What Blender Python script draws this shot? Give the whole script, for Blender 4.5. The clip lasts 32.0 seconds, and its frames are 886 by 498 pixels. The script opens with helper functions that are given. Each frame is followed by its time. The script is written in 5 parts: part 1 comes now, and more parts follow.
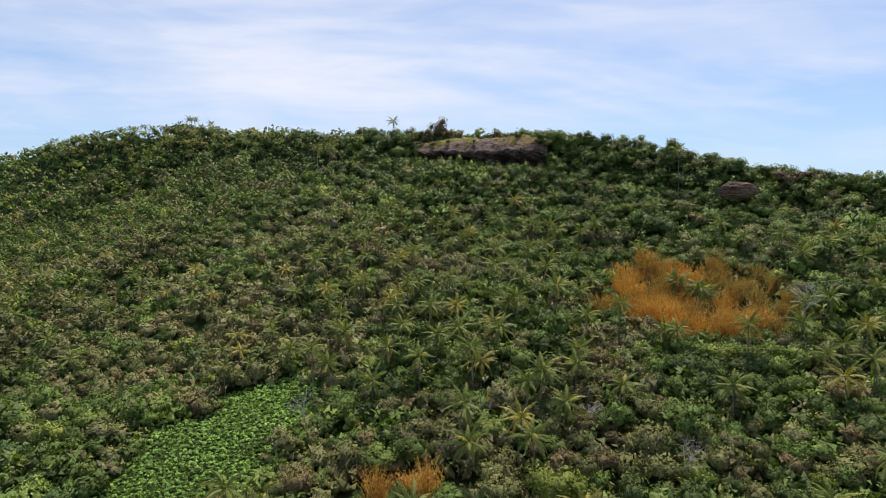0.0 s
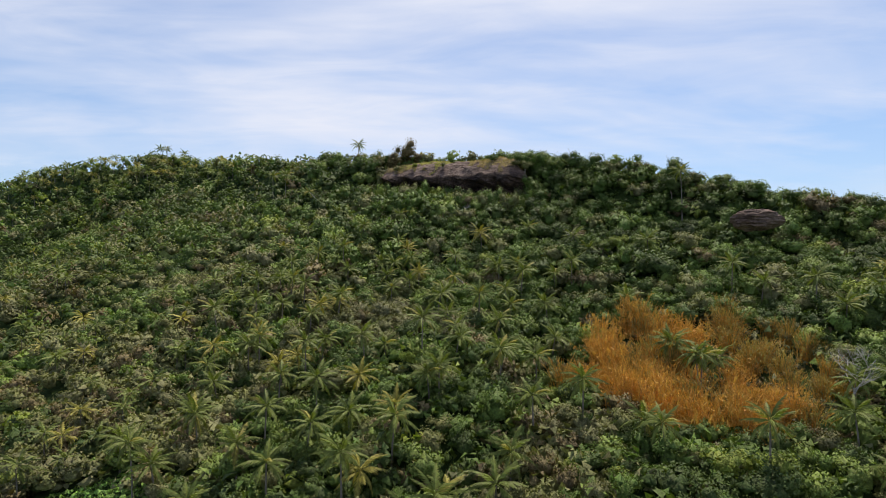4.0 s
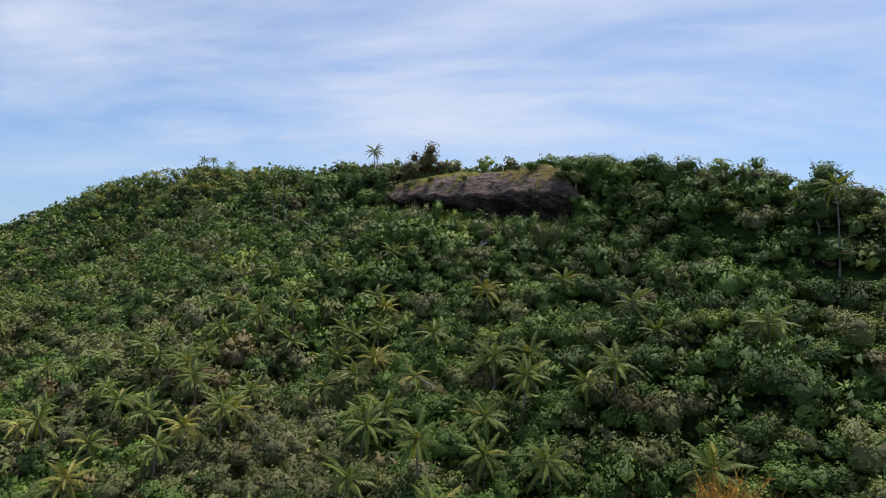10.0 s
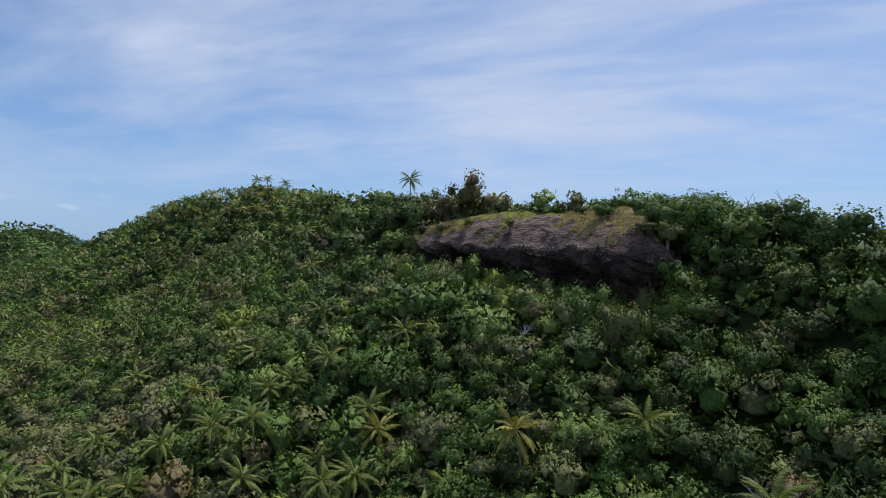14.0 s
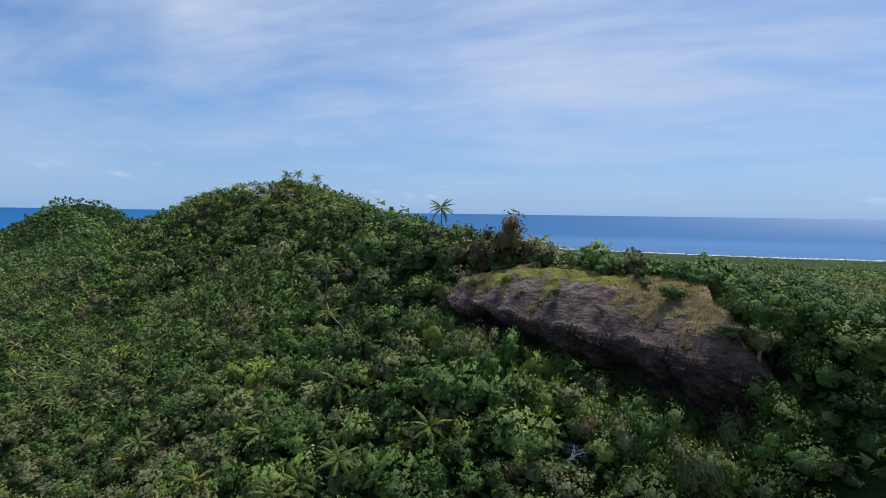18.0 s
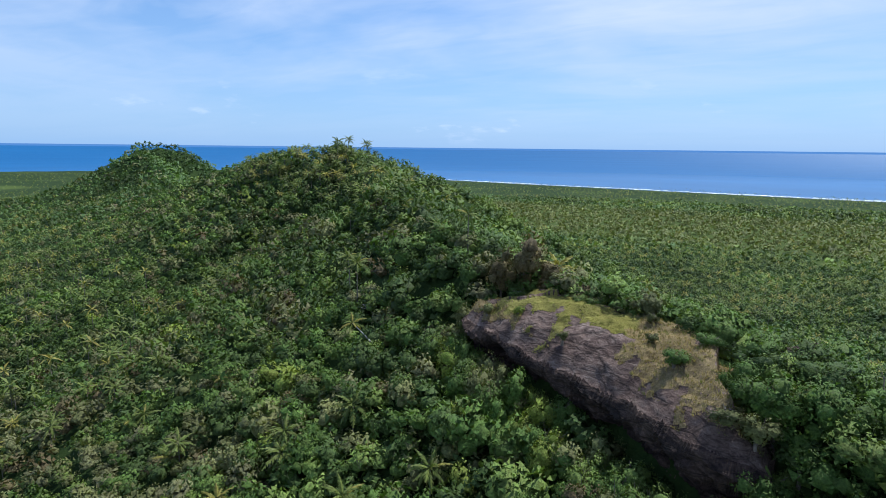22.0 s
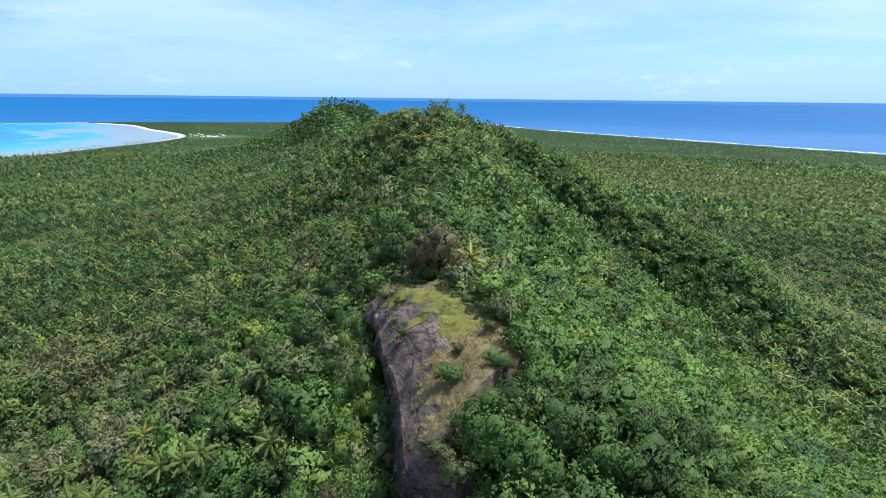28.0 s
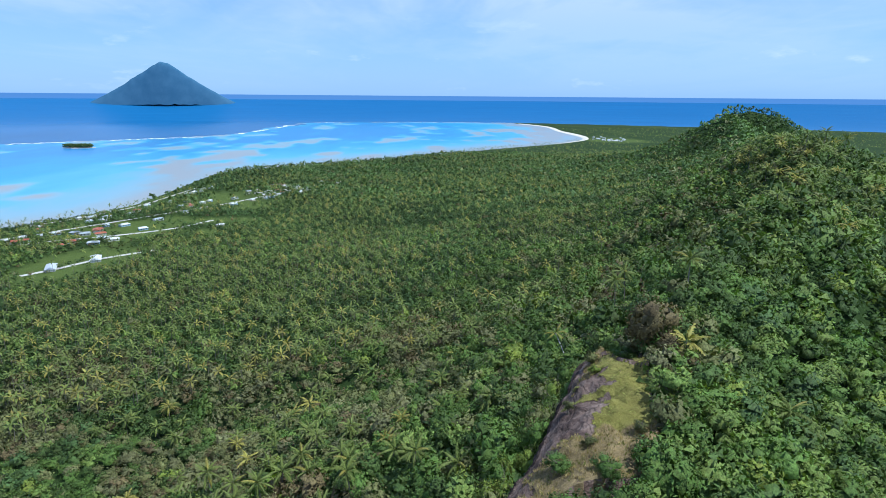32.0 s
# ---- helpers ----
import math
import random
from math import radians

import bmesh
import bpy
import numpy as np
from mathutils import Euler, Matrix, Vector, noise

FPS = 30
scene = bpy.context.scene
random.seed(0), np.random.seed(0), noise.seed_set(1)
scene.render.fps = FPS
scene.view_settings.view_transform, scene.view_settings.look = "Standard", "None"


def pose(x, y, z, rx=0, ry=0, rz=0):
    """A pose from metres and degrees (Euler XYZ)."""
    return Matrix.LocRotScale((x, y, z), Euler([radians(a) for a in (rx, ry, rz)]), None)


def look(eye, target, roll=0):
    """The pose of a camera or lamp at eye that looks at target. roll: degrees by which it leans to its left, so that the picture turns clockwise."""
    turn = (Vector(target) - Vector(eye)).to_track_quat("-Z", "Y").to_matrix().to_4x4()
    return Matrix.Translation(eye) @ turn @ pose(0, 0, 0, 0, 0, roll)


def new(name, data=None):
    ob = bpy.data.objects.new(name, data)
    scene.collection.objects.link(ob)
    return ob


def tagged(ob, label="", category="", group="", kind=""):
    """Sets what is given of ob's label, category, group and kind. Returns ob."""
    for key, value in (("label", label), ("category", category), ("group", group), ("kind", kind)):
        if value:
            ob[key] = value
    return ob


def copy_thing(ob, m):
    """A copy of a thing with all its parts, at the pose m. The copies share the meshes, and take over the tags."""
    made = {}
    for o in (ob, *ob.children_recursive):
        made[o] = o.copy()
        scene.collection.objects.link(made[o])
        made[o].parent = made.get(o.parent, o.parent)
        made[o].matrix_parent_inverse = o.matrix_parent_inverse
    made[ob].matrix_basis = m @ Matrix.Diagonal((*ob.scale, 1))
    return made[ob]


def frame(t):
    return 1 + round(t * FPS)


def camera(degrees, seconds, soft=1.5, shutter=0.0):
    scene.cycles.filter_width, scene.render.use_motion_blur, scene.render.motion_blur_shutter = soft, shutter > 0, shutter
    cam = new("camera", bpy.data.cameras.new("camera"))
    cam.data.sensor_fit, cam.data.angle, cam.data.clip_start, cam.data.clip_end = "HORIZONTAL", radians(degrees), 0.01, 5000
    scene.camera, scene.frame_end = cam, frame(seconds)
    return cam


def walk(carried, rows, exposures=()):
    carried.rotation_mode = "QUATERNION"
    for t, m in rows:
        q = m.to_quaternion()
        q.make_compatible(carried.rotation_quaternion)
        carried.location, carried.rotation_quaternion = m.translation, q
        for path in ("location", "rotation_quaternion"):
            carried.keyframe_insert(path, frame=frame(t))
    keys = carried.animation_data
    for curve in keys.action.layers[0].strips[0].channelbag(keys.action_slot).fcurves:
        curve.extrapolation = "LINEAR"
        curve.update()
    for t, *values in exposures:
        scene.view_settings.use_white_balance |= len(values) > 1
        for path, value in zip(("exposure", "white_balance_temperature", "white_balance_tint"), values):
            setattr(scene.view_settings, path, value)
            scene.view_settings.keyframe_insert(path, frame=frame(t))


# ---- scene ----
cam = camera(72.8, 32.0, soft=0.6)
EXPOSURES = ((0.0, 0.3, 6900, 11), (3.0, 0.26, 6900, 11), (6.0, 0.13, 6600, 10), (13.0, -0.1, 6000, 9), (17.0, -0.38, 5700, 7), (19.0, -0.05, 5650, 7), (24.0, 0.15, 5500, 5), (28.0, 0.42, 5450, 4), (32.0, 0.16, 5250, 4))
METRES, EYE, TILT, LEAN, TURN = 350.0, 90.0, -3.2, -0.7, 0.0
ROWS = [
    (0.0, 0.0, 0.0, 0.0, -0.0, 0.0, -0.0),
    (0.5, 0.0101, 0.0154, 0.0008, 0.54, 0.0, -0.03),
    (1.0, 0.02, 0.0312, 0.0016, 0.88, 0.01, -0.05),
    (1.5, 0.0298, 0.0475, 0.0025, 1.38, -0.0, -0.11),
    (2.0, 0.039, 0.064, 0.0037, 1.46, 0.02, -0.12),
    (2.5, 0.049, 0.0812, 0.006, 1.67, 2.91, -0.09),
    (3.0, 0.0574, 0.0978, 0.0054, 1.88, 3.46, -0.14),
    (3.5, 0.0656, 0.1152, 0.0063, 2.09, 3.47, -0.16),
    (5.5, 0.0955, 0.1866, 0.0141, 2.66, 3.4, -0.15),
    (6.0, 0.1023, 0.2048, 0.0191, 2.79, 3.4, -0.16),
    (6.5, 0.1088, 0.2231, 0.025, 2.83, 3.35, -0.15),
    (7.0, 0.1155, 0.2416, 0.0313, 2.86, 3.33, -0.12),
    (7.5, 0.122, 0.2601, 0.0379, 3.0, 3.3, -0.12),
    (8.0, 0.1281, 0.2787, 0.0438, 3.87, 3.34, -0.2),
    (8.5, 0.134, 0.297, 0.0495, 7.48, 3.31, -0.41),
    (9.0, 0.1403, 0.3157, 0.0542, 11.29, 3.28, -0.63),
    (9.5, 0.1451, 0.334, 0.0585, 12.87, 3.27, -0.73),
    (10.0, 0.1487, 0.3524, 0.0636, 13.53, 3.19, -0.71),
    (10.5, 0.1516, 0.3707, 0.0699, 14.42, 3.2, -0.78),
    (11.0, 0.1537, 0.389, 0.0774, 17.33, 3.16, -0.93),
    (11.5, 0.1551, 0.4075, 0.0858, 19.99, 3.13, -1.14),
    (12.0, 0.1556, 0.4246, 0.0927, 21.12, 3.15, -1.22),
    (12.5, 0.1548, 0.4406, 0.0986, 21.72, 3.11, -1.23),
    (13.0, 0.154, 0.4571, 0.1035, 22.08, 3.2, -1.31),
    (13.5, 0.1518, 0.4739, 0.1099, 22.07, 3.16, -1.24),
    (14.0, 0.1489, 0.4911, 0.1165, 22.05, 3.14, -1.21),
    (14.5, 0.1458, 0.5085, 0.1233, 21.82, 3.12, -1.17),
    (16.5, 0.1328, 0.5464, 0.155, 21.9, 3.15, -1.24),
    (17.0, 0.1315, 0.5463, 0.1624, 21.96, 2.98, -1.27),
    (17.5, 0.1305, 0.5455, 0.1696, 24.69, 1.43, -1.44),
    (18.0, 0.13, 0.545, 0.1767, 25.88, -0.12, -1.56),
    (18.5, 0.1297, 0.5442, 0.184, 26.66, -1.61, -1.65),
    (19.0, 0.1297, 0.5434, 0.1914, 27.32, -3.15, -1.7),
    (19.5, 0.1299, 0.5428, 0.1989, 28.23, -4.14, -1.69),
    (20.0, 0.1319, 0.5434, 0.2063, 28.75, -4.95, -1.71),
    (20.5, 0.1363, 0.5462, 0.2139, 30.56, -5.61, -1.76),
    (21.0, 0.1419, 0.5513, 0.2208, 31.47, -5.86, -1.77),
    (21.5, 0.1477, 0.5579, 0.2271, 32.03, -6.03, -1.77),
    (22.0, 0.1541, 0.5661, 0.2334, 32.37, -6.48, -1.73),
    (22.5, 0.1607, 0.5756, 0.2403, 32.55, -7.19, -1.76),
    (23.0, 0.1684, 0.5856, 0.2462, 33.21, -7.81, -1.78),
    (23.5, 0.1775, 0.5953, 0.2503, 33.97, -8.37, -1.82),
    (24.0, 0.187, 0.604, 0.2527, 34.52, -8.89, -1.87),
    (24.5, 0.1982, 0.6134, 0.2545, 35.49, -9.47, -1.92),
    (26.5, 0.2452, 0.6539, 0.257, 43.75, -11.25, -2.35),
    (27.0, 0.2573, 0.6647, 0.2574, 46.69, -11.36, -2.47),
    (27.5, 0.2684, 0.6755, 0.2578, 47.95, -11.41, -2.53),
    (28.0, 0.2793, 0.687, 0.2583, 50.39, -11.49, -2.65),
    (28.5, 0.2896, 0.6989, 0.2587, 52.41, -11.58, -2.73),
    (29.0, 0.2992, 0.711, 0.2602, 55.11, -11.72, -2.81),
    (29.5, 0.308, 0.7233, 0.2658, 57.9, -11.88, -2.87),
    (30.0, 0.3163, 0.7359, 0.2732, 62.9, -12.13, -3.09),
    (30.5, 0.323, 0.7495, 0.2809, 69.36, -12.48, -3.25),
    (31.0, 0.3271, 0.7615, 0.2893, 79.12, -13.04, -3.48),
    (31.5, 0.3286, 0.7702, 0.2962, 85.21, -13.33, -3.57),
    (32.0, 0.3288, 0.7729, 0.3034, 87.46, -13.44, -3.6),
]
walk(cam, [(t, pose(0, 0, EYE, TILT, LEAN, TURN) @ pose(METRES * x, METRES * y, METRES * z, 90 + pitch, roll, yaw)) for t, x, y, z, yaw, pitch, roll in ROWS], EXPOSURES)

# ---- world, sun ----
SUN_AZ, SUN_EL = 14.0, 62.0   # degrees clockwise from +y, degrees up
rng = np.random.default_rng(7)


def node(nt, kind, **kw):
    n = nt.nodes.new(kind)
    for k, v in kw.items():
        if k == "op":
            n.operation = v
        elif k == "blend":
            n.data_type = "RGBA"
            n.blend_type = v
        else:
            n.inputs[k.replace("_", " ")].default_value = v
    return n


def ramp(nt, fac, stops):
    r = nt.nodes.new("ShaderNodeValToRGB")
    els = r.color_ramp.elements
    while len(els) < len(stops):
        els.new(0.5)
    for e, (p, c) in zip(els, stops):
        e.position, e.color = p, (*c, 1) if len(c) == 3 else c
    nt.links.new(fac, r.inputs[0])
    return r.outputs[0]


def maths(nt, op, a, b=None, clamp=False):
    n = nt.nodes.new("ShaderNodeMath")
    n.operation, n.use_clamp = op, clamp
    for i, v in enumerate((a, b)):
        if v is None:
            continue
        if isinstance(v, (int, float)):
            n.inputs[i].default_value = v
        else:
            nt.links.new(v, n.inputs[i])
    return n.outputs[0]


def mixed(nt, fac, a, b, blend="MIX"):
    n = nt.nodes.new("ShaderNodeMix")
    n.data_type, n.blend_type = "RGBA", blend
    for sock, v in ((n.inputs["Factor"], fac), (n.inputs[6], a), (n.inputs[7], b)):
        if isinstance(v, (int, float)):
            sock.default_value = v
        elif isinstance(v, tuple):
            sock.default_value = (*v, 1)
        else:
            nt.links.new(v, sock)
    return n.outputs[2]


def noised(nt, vec, scale, detail=4.0, rough=0.55, distort=0.0):
    n = nt.nodes.new("ShaderNodeTexNoise")
    n.inputs["Scale"].default_value, n.inputs["Detail"].default_value = scale, detail
    n.inputs["Roughness"].default_value, n.inputs["Distortion"].default_value = rough, distort
    if vec is not None:
        nt.links.new(vec, n.inputs["Vector"])
    return n.outputs["Fac"]


def mapped(nt, vec, loc=(0, 0, 0), rot=(0, 0, 0), scale=(1, 1, 1)):
    n = nt.nodes.new("ShaderNodeMapping")
    n.inputs["Location"].default_value, n.inputs["Rotation"].default_value, n.inputs["Scale"].default_value = loc, [radians(a) for a in rot], scale
    nt.links.new(vec, n.inputs["Vector"])
    return n.outputs[0]


world = bpy.data.worlds.new("sky")
scene.world = world
world.use_nodes = True
wt = world.node_tree
wt.nodes.clear()
sky = wt.nodes.new("ShaderNodeTexSky")
sky.sky_type, sky.sun_disc = "NISHITA", False
sky.sun_elevation, sky.sun_rotation = radians(SUN_EL), radians(SUN_AZ)
sky.altitude, sky.air_density, sky.dust_density, sky.ozone_density = 150, 1.0, 0.6, 2.5
way = wt.nodes.new("ShaderNodeTexCoord").outputs["Generated"]
sep = wt.nodes.new("ShaderNodeSeparateXYZ")
wt.links.new(way, sep.inputs[0])
up = sep.outputs["Z"]
# high thin cloud on a flat layer, seen in perspective
flat = wt.nodes.new("ShaderNodeCombineXYZ")
lift = maths(wt, "ADD", maths(wt, "MAXIMUM", up, 0.0), 0.09)
wt.links.new(maths(wt, "DIVIDE", sep.outputs["X"], lift), flat.inputs[0])
wt.links.new(maths(wt, "DIVIDE", sep.outputs["Y"], lift), flat.inputs[1])
layer = flat.outputs[0]
big = noised(wt, mapped(wt, layer, (1.3, 0.4, 0), (0, 0, 20), (0.55, 0.8, 1)), 0.5, 5, 0.55, 0.5)
fine = noised(wt, mapped(wt, layer, (3.1, 0.2, 0), (0, 0, 28), (0.7, 1.5, 1)), 1.7, 8, 0.6, 0.9)
veil = maths(wt, "ADD", maths(wt, "MULTIPLY", big, 0.92), maths(wt, "MULTIPLY", fine, 0.16))
cover = ramp(wt, veil, [(0.44, (0, 0, 0)), (0.53, (0.4, 0.4, 0.4)), (0.63, (0.95, 0.95, 0.95))])
fade = ramp(wt, up, [(0.0, (0, 0, 0)), (0.10, (0.45, 0.45, 0.45)), (0.2, (1, 1, 1)), (1.0, (1, 1, 1))])
cover = maths(wt, "MULTIPLY", cover, fade)
blue = mixed(wt, 1.0, sky.outputs[0], (0.095, 0.100, 0.115), "MULTIPLY")
haze = ramp(wt, up, [(0.0, (0.75, 0.75, 0.75)), (0.09, (0.45, 0.45, 0.45)), (0.35, (0.15, 0.15, 0.15)), (1, (0, 0, 0))])
blue = mixed(wt, haze, blue, (0.36, 0.56, 0.86))
air = mixed(wt, cover, blue, (0.68, 0.73, 0.86))
# low puffs over the horizon
puff = noised(wt, mapped(wt, way, (0.3, 0.9, 0), (0, 0, 0), (1, 1, 3.2)), 7.0, 6, 0.6)
puff = maths(wt, "MULTIPLY", ramp(wt, puff, [(0.60, (0, 0, 0)), (0.70, (0.8, 0.8, 0.8))]), ramp(wt, up, [(0.0, (0, 0, 0)), (0.03, (0.9, 0.9, 0.9)), (0.09, (0.5, 0.5, 0.5)), (0.14, (0, 0, 0))]))
air = mixed(wt, puff, air, (0.70, 0.77, 0.90))
below = maths(wt, "LESS_THAN", up, 0.0)
air = mixed(wt, below, air, (0.12, 0.26, 0.56))
back = wt.nodes.new("ShaderNodeBackground")
wt.links.new(air, back.inputs[0])
back.inputs[1].default_value = 1.0
wt.links.new(back.outputs[0], wt.nodes.new("ShaderNodeOutputWorld").inputs[0])

lamp = bpy.data.lights.new("sun", "SUN")
lamp.energy, lamp.angle, lamp.color = 4.6, radians(0.6), (1.0, 0.95, 0.86)
sun = new("sun", lamp)
a, e = radians(SUN_AZ), radians(SUN_EL)
sun.matrix_world = look((0, 0, 600), (-math.sin(a) * math.cos(e) * 100, -math.cos(a) * math.cos(e) * 100, 600 - math.sin(e) * 100))


# ---- materials ----
def material(name, rough=0.8, spec=0.3):
    m = bpy.data.materials.new(name)
    m.use_nodes = True
    nt = m.node_tree
    b = nt.nodes["Principled BSDF"]
    b.inputs["Roughness"].default_value, b.inputs["Specular IOR Level"].default_value = rough, spec
    return m, nt, b


def bumped(nt, b, height, strength=0.5, distance=0.1):
    n = nt.nodes.new("ShaderNodeBump")
    n.inputs["Strength"].default_value, n.inputs["Distance"].default_value = strength, distance
    nt.links.new(height, n.inputs["Height"])
    nt.links.new(n.outputs[0], b.inputs["Normal"])


def leafy(name, rough=0.6, spec=0.25, through_light=0.22, gain=1.9, fleck=1.0, cool=1.35):
    """Leaves: the plant's own colour, varied leaf by leaf and from plant to plant, with some light coming through."""
    m, nt, b = material(name, rough, spec)
    col = nt.nodes.new("ShaderNodeAttribute")
    col.attribute_name = "tint"
    geo = nt.nodes.new("ShaderNodeNewGeometry")
    info = nt.nodes.new("ShaderNodeObjectInfo")
    val = maths(nt, "ADD", maths(nt, "MULTIPLY", geo.outputs["Random Per Island"], 0.36), 0.82)
    val = maths(nt, "MULTIPLY", val, maths(nt, "ADD", maths(nt, "MULTIPLY", info.outputs["Random"], 0.3), 0.85))
    blotch = noised(nt, geo.outputs["Position"], 0.35, 3)
    spray = noised(nt, geo.outputs["Position"], 2.2, 4, 0.7)
    val = maths(nt, "MULTIPLY", val, maths(nt, "ADD", maths(nt, "MULTIPLY", blotch, 0.6), 0.7))
    val = maths(nt, "MULTIPLY", val, maths(nt, "MAXIMUM", maths(nt, "ADD", maths(nt, "MULTIPLY", maths(nt, "SUBTRACT", spray, 0.5), 3.4 * fleck), 1.0), 0.25))
    bumped(nt, b, spray, 0.9 * fleck, 0.4)
    hsv = nt.nodes.new("ShaderNodeHueSaturation")
    nt.links.new(maths(nt, "ADD", maths(nt, "MULTIPLY", geo.outputs["Random Per Island"], 0.02), 0.49), hsv.inputs["Hue"])
    nt.links.new(maths(nt, "MULTIPLY", val, gain), hsv.inputs["Value"])
    nt.links.new(mixed(nt, 1.0, col.outputs["Color"], (1.11, 1.0, cool), "MULTIPLY"), hsv.inputs["Color"])
    nt.links.new(hsv.outputs[0], b.inputs["Base Color"])
    tr = nt.nodes.new("ShaderNodeBsdfTranslucent")
    nt.links.new(mixed(nt, 1.0, hsv.outputs[0], (1.0, 1.15, 0.55), "MULTIPLY"), tr.inputs[0])
    mx = nt.nodes.new("ShaderNodeMixShader")
    mx.inputs[0].default_value = through_light
    nt.links.new(b.outputs[0], mx.inputs[1])
    nt.links.new(tr.outputs[0], mx.inputs[2])
    nt.links.new(mx.outputs[0], nt.nodes["Material Output"].inputs[0])
    return m


def plain(name, colour, rough=0.8, spec=0.3, vary=0.35, scale=1.5, bump=0.0):
    """One colour with grain and stains at two scales."""
    m, nt, b = material(name, rough, spec)
    pos = nt.nodes.new("ShaderNodeNewGeometry").outputs["Position"]
    rnd = nt.nodes.new("ShaderNodeObjectInfo").outputs["Random"]
    f = maths(nt, "ADD", maths(nt, "MULTIPLY", noised(nt, pos, scale, 4), 0.6), maths(nt, "MULTIPLY", noised(nt, pos, scale * 9, 3), 0.4))
    f = maths(nt, "ADD", f, maths(nt, "MULTIPLY", maths(nt, "SUBTRACT", rnd, 0.5), 0.25))
    lo, hi = tuple(c * (1 - vary) for c in colour), tuple(min(1, c * (1 + vary)) for c in colour)
    nt.links.new(ramp(nt, f, [(0.3, lo), (0.7, hi)]), b.inputs["Base Color"])
    if bump:
        bumped(nt, b, f, bump, 0.1)
    return m


LEAF = leafy("leaf", 0.6, 0.2, 0.2, 1.64, 0.75)
FROND = leafy("palm_frond", 0.55, 0.18, 0.22, 1.7, 0.3, 1.15)
DRY = leafy("dry_stalk", 0.8, 0.15, 0.25, 1.82, 0.6, 0.95)
BARK = plain("bark", (0.20, 0.165, 0.13), 0.9, 0.1, 0.4, 2.0, 0.4)
PALM_BARK = plain("palm_bark", (0.20, 0.175, 0.145), 0.9, 0.1, 0.3, 3.0, 0.4)
BONE = plain("bleached_wood", (0.46, 0.43, 0.40), 0.85, 0.15, 0.25, 2.0, 0.3)

GREENS = {
    "dark": (0.040, 0.066, 0.012), "mid": (0.056, 0.096, 0.014), "fresh": (0.088, 0.130, 0.021), "lime": (0.112, 0.150, 0.018),
    "olive": (0.088, 0.100, 0.026), "khaki": (0.098, 0.106, 0.034), "brown": (0.085, 0.073, 0.024), "grey": (0.092, 0.088, 0.040),
    "vine": (0.120, 0.215, 0.034), "gold": (0.340, 0.195, 0.044), "straw": (0.30, 0.25, 0.11), "grass": (0.20, 0.22, 0.06),
    "palm": (0.084, 0.110, 0.022), "palm_y": (0.150, 0.145, 0.028), "blue": (0.046, 0.080, 0.018)}

# ---- the lie of the land ----
# ridge crest: x, y, height of the ground
CREST = np.array([(520, 150, 18), (420, 185, 45), (310, 215, 72), (220, 235, 92), (150, 249, 104), (105, 259, 110), (62, 291, 119), (24, 316, 124),
                  (-6, 330, 126), (-34, 347, 130), (-60, 366, 131), (-95, 400, 133), (-150, 452, 139), (-205, 497, 149), (-250, 506, 149), (-285, 515, 147),
                  (-325, 528, 142), (-440, 578, 129), (-600, 640, 106), (-820, 770, 92), (-1050, 905, 104), (-1190, 955, 132), (-1245, 975, 148),
                  (-1250, 1020, 154), (-1215, 1068, 142), (-1320, 1105, 95), (-1430, 1150, 40)], float)
# shoulder running north from the second hill
SPUR = np.array([(-205, 497, 149), (-168, 519, 134), (-137, 537, 118), (-108, 552, 101), (-78, 568, 78)], float)
COAST = np.array([(-640, -420), (-724, -298), (-870, -215), (-1002, -196), (-1351, -192), (-1479, -72), (-1633, 136), (-1818, 319), (-2103, 616), (-2347, 885),
                  (-2640, 1050), (-3188, 1059), (-3700, 1090), (-4180, 960), (-4200, 1080), (-3930, 1700), (-3430, 2650), (-3000, 3060), (-2055, 2850), (-1377, 2760), (-462, 2680),
                  (192, 2640), (448, 2690), (1500, 2750), (3000, 2500), (3500, 1500), (2800, -2600), (-200, -3200), (-420, -1500), (-540, -700)], float)
HUB = np.array((20.0, 250.0))


def smooth(a, b, x):
    t = np.clip((x - a) / (b - a), 0, 1)
    return t * t * (3 - 2 * t)


def spline(p, n):
    """A curve through the points, n steps a span."""
    q = np.vstack([2 * p[0] - p[1], p, 2 * p[-1] - p[-2]])
    out = []
    for i in range(1, len(q) - 2):
        t = np.linspace(0, 1, n, endpoint=False)[:, None]
        a, b, c, d = q[i - 1:i + 3]
        out.append(0.5 * (2 * b + (c - a) * t + (2 * a - 5 * b + 4 * c - d) * t * t + (3 * b - a - 3 * c + d) * t ** 3))
    return np.vstack(out + [p[-1:]])


RIDGE, SPINE = spline(CREST, 10), spline(SPUR, 8)
RTAN = np.gradient(RIDGE[:, :2], axis=0)
RTAN /= np.linalg.norm(RTAN, axis=1)[:, None]


# outcrop on the crest: the line of its lip, from the north-west end to the nose
LIP = spline(np.array([(-8, 322), (-12.5, 319), (-11, 314.5), (0, 308.5), (11, 302.5), (23, 297), (34, 290), (41.5, 285.3), (47, 284.6), (50.5, 287.5), (51, 292)], float), 12)
LIP_T = np.gradient(LIP, axis=0)
LIP_T /= np.linalg.norm(LIP_T, axis=1)[:, None]
LIP_N = np.stack([LIP_T[:, 1], -LIP_T[:, 0]], 1)      # outward, over the drop


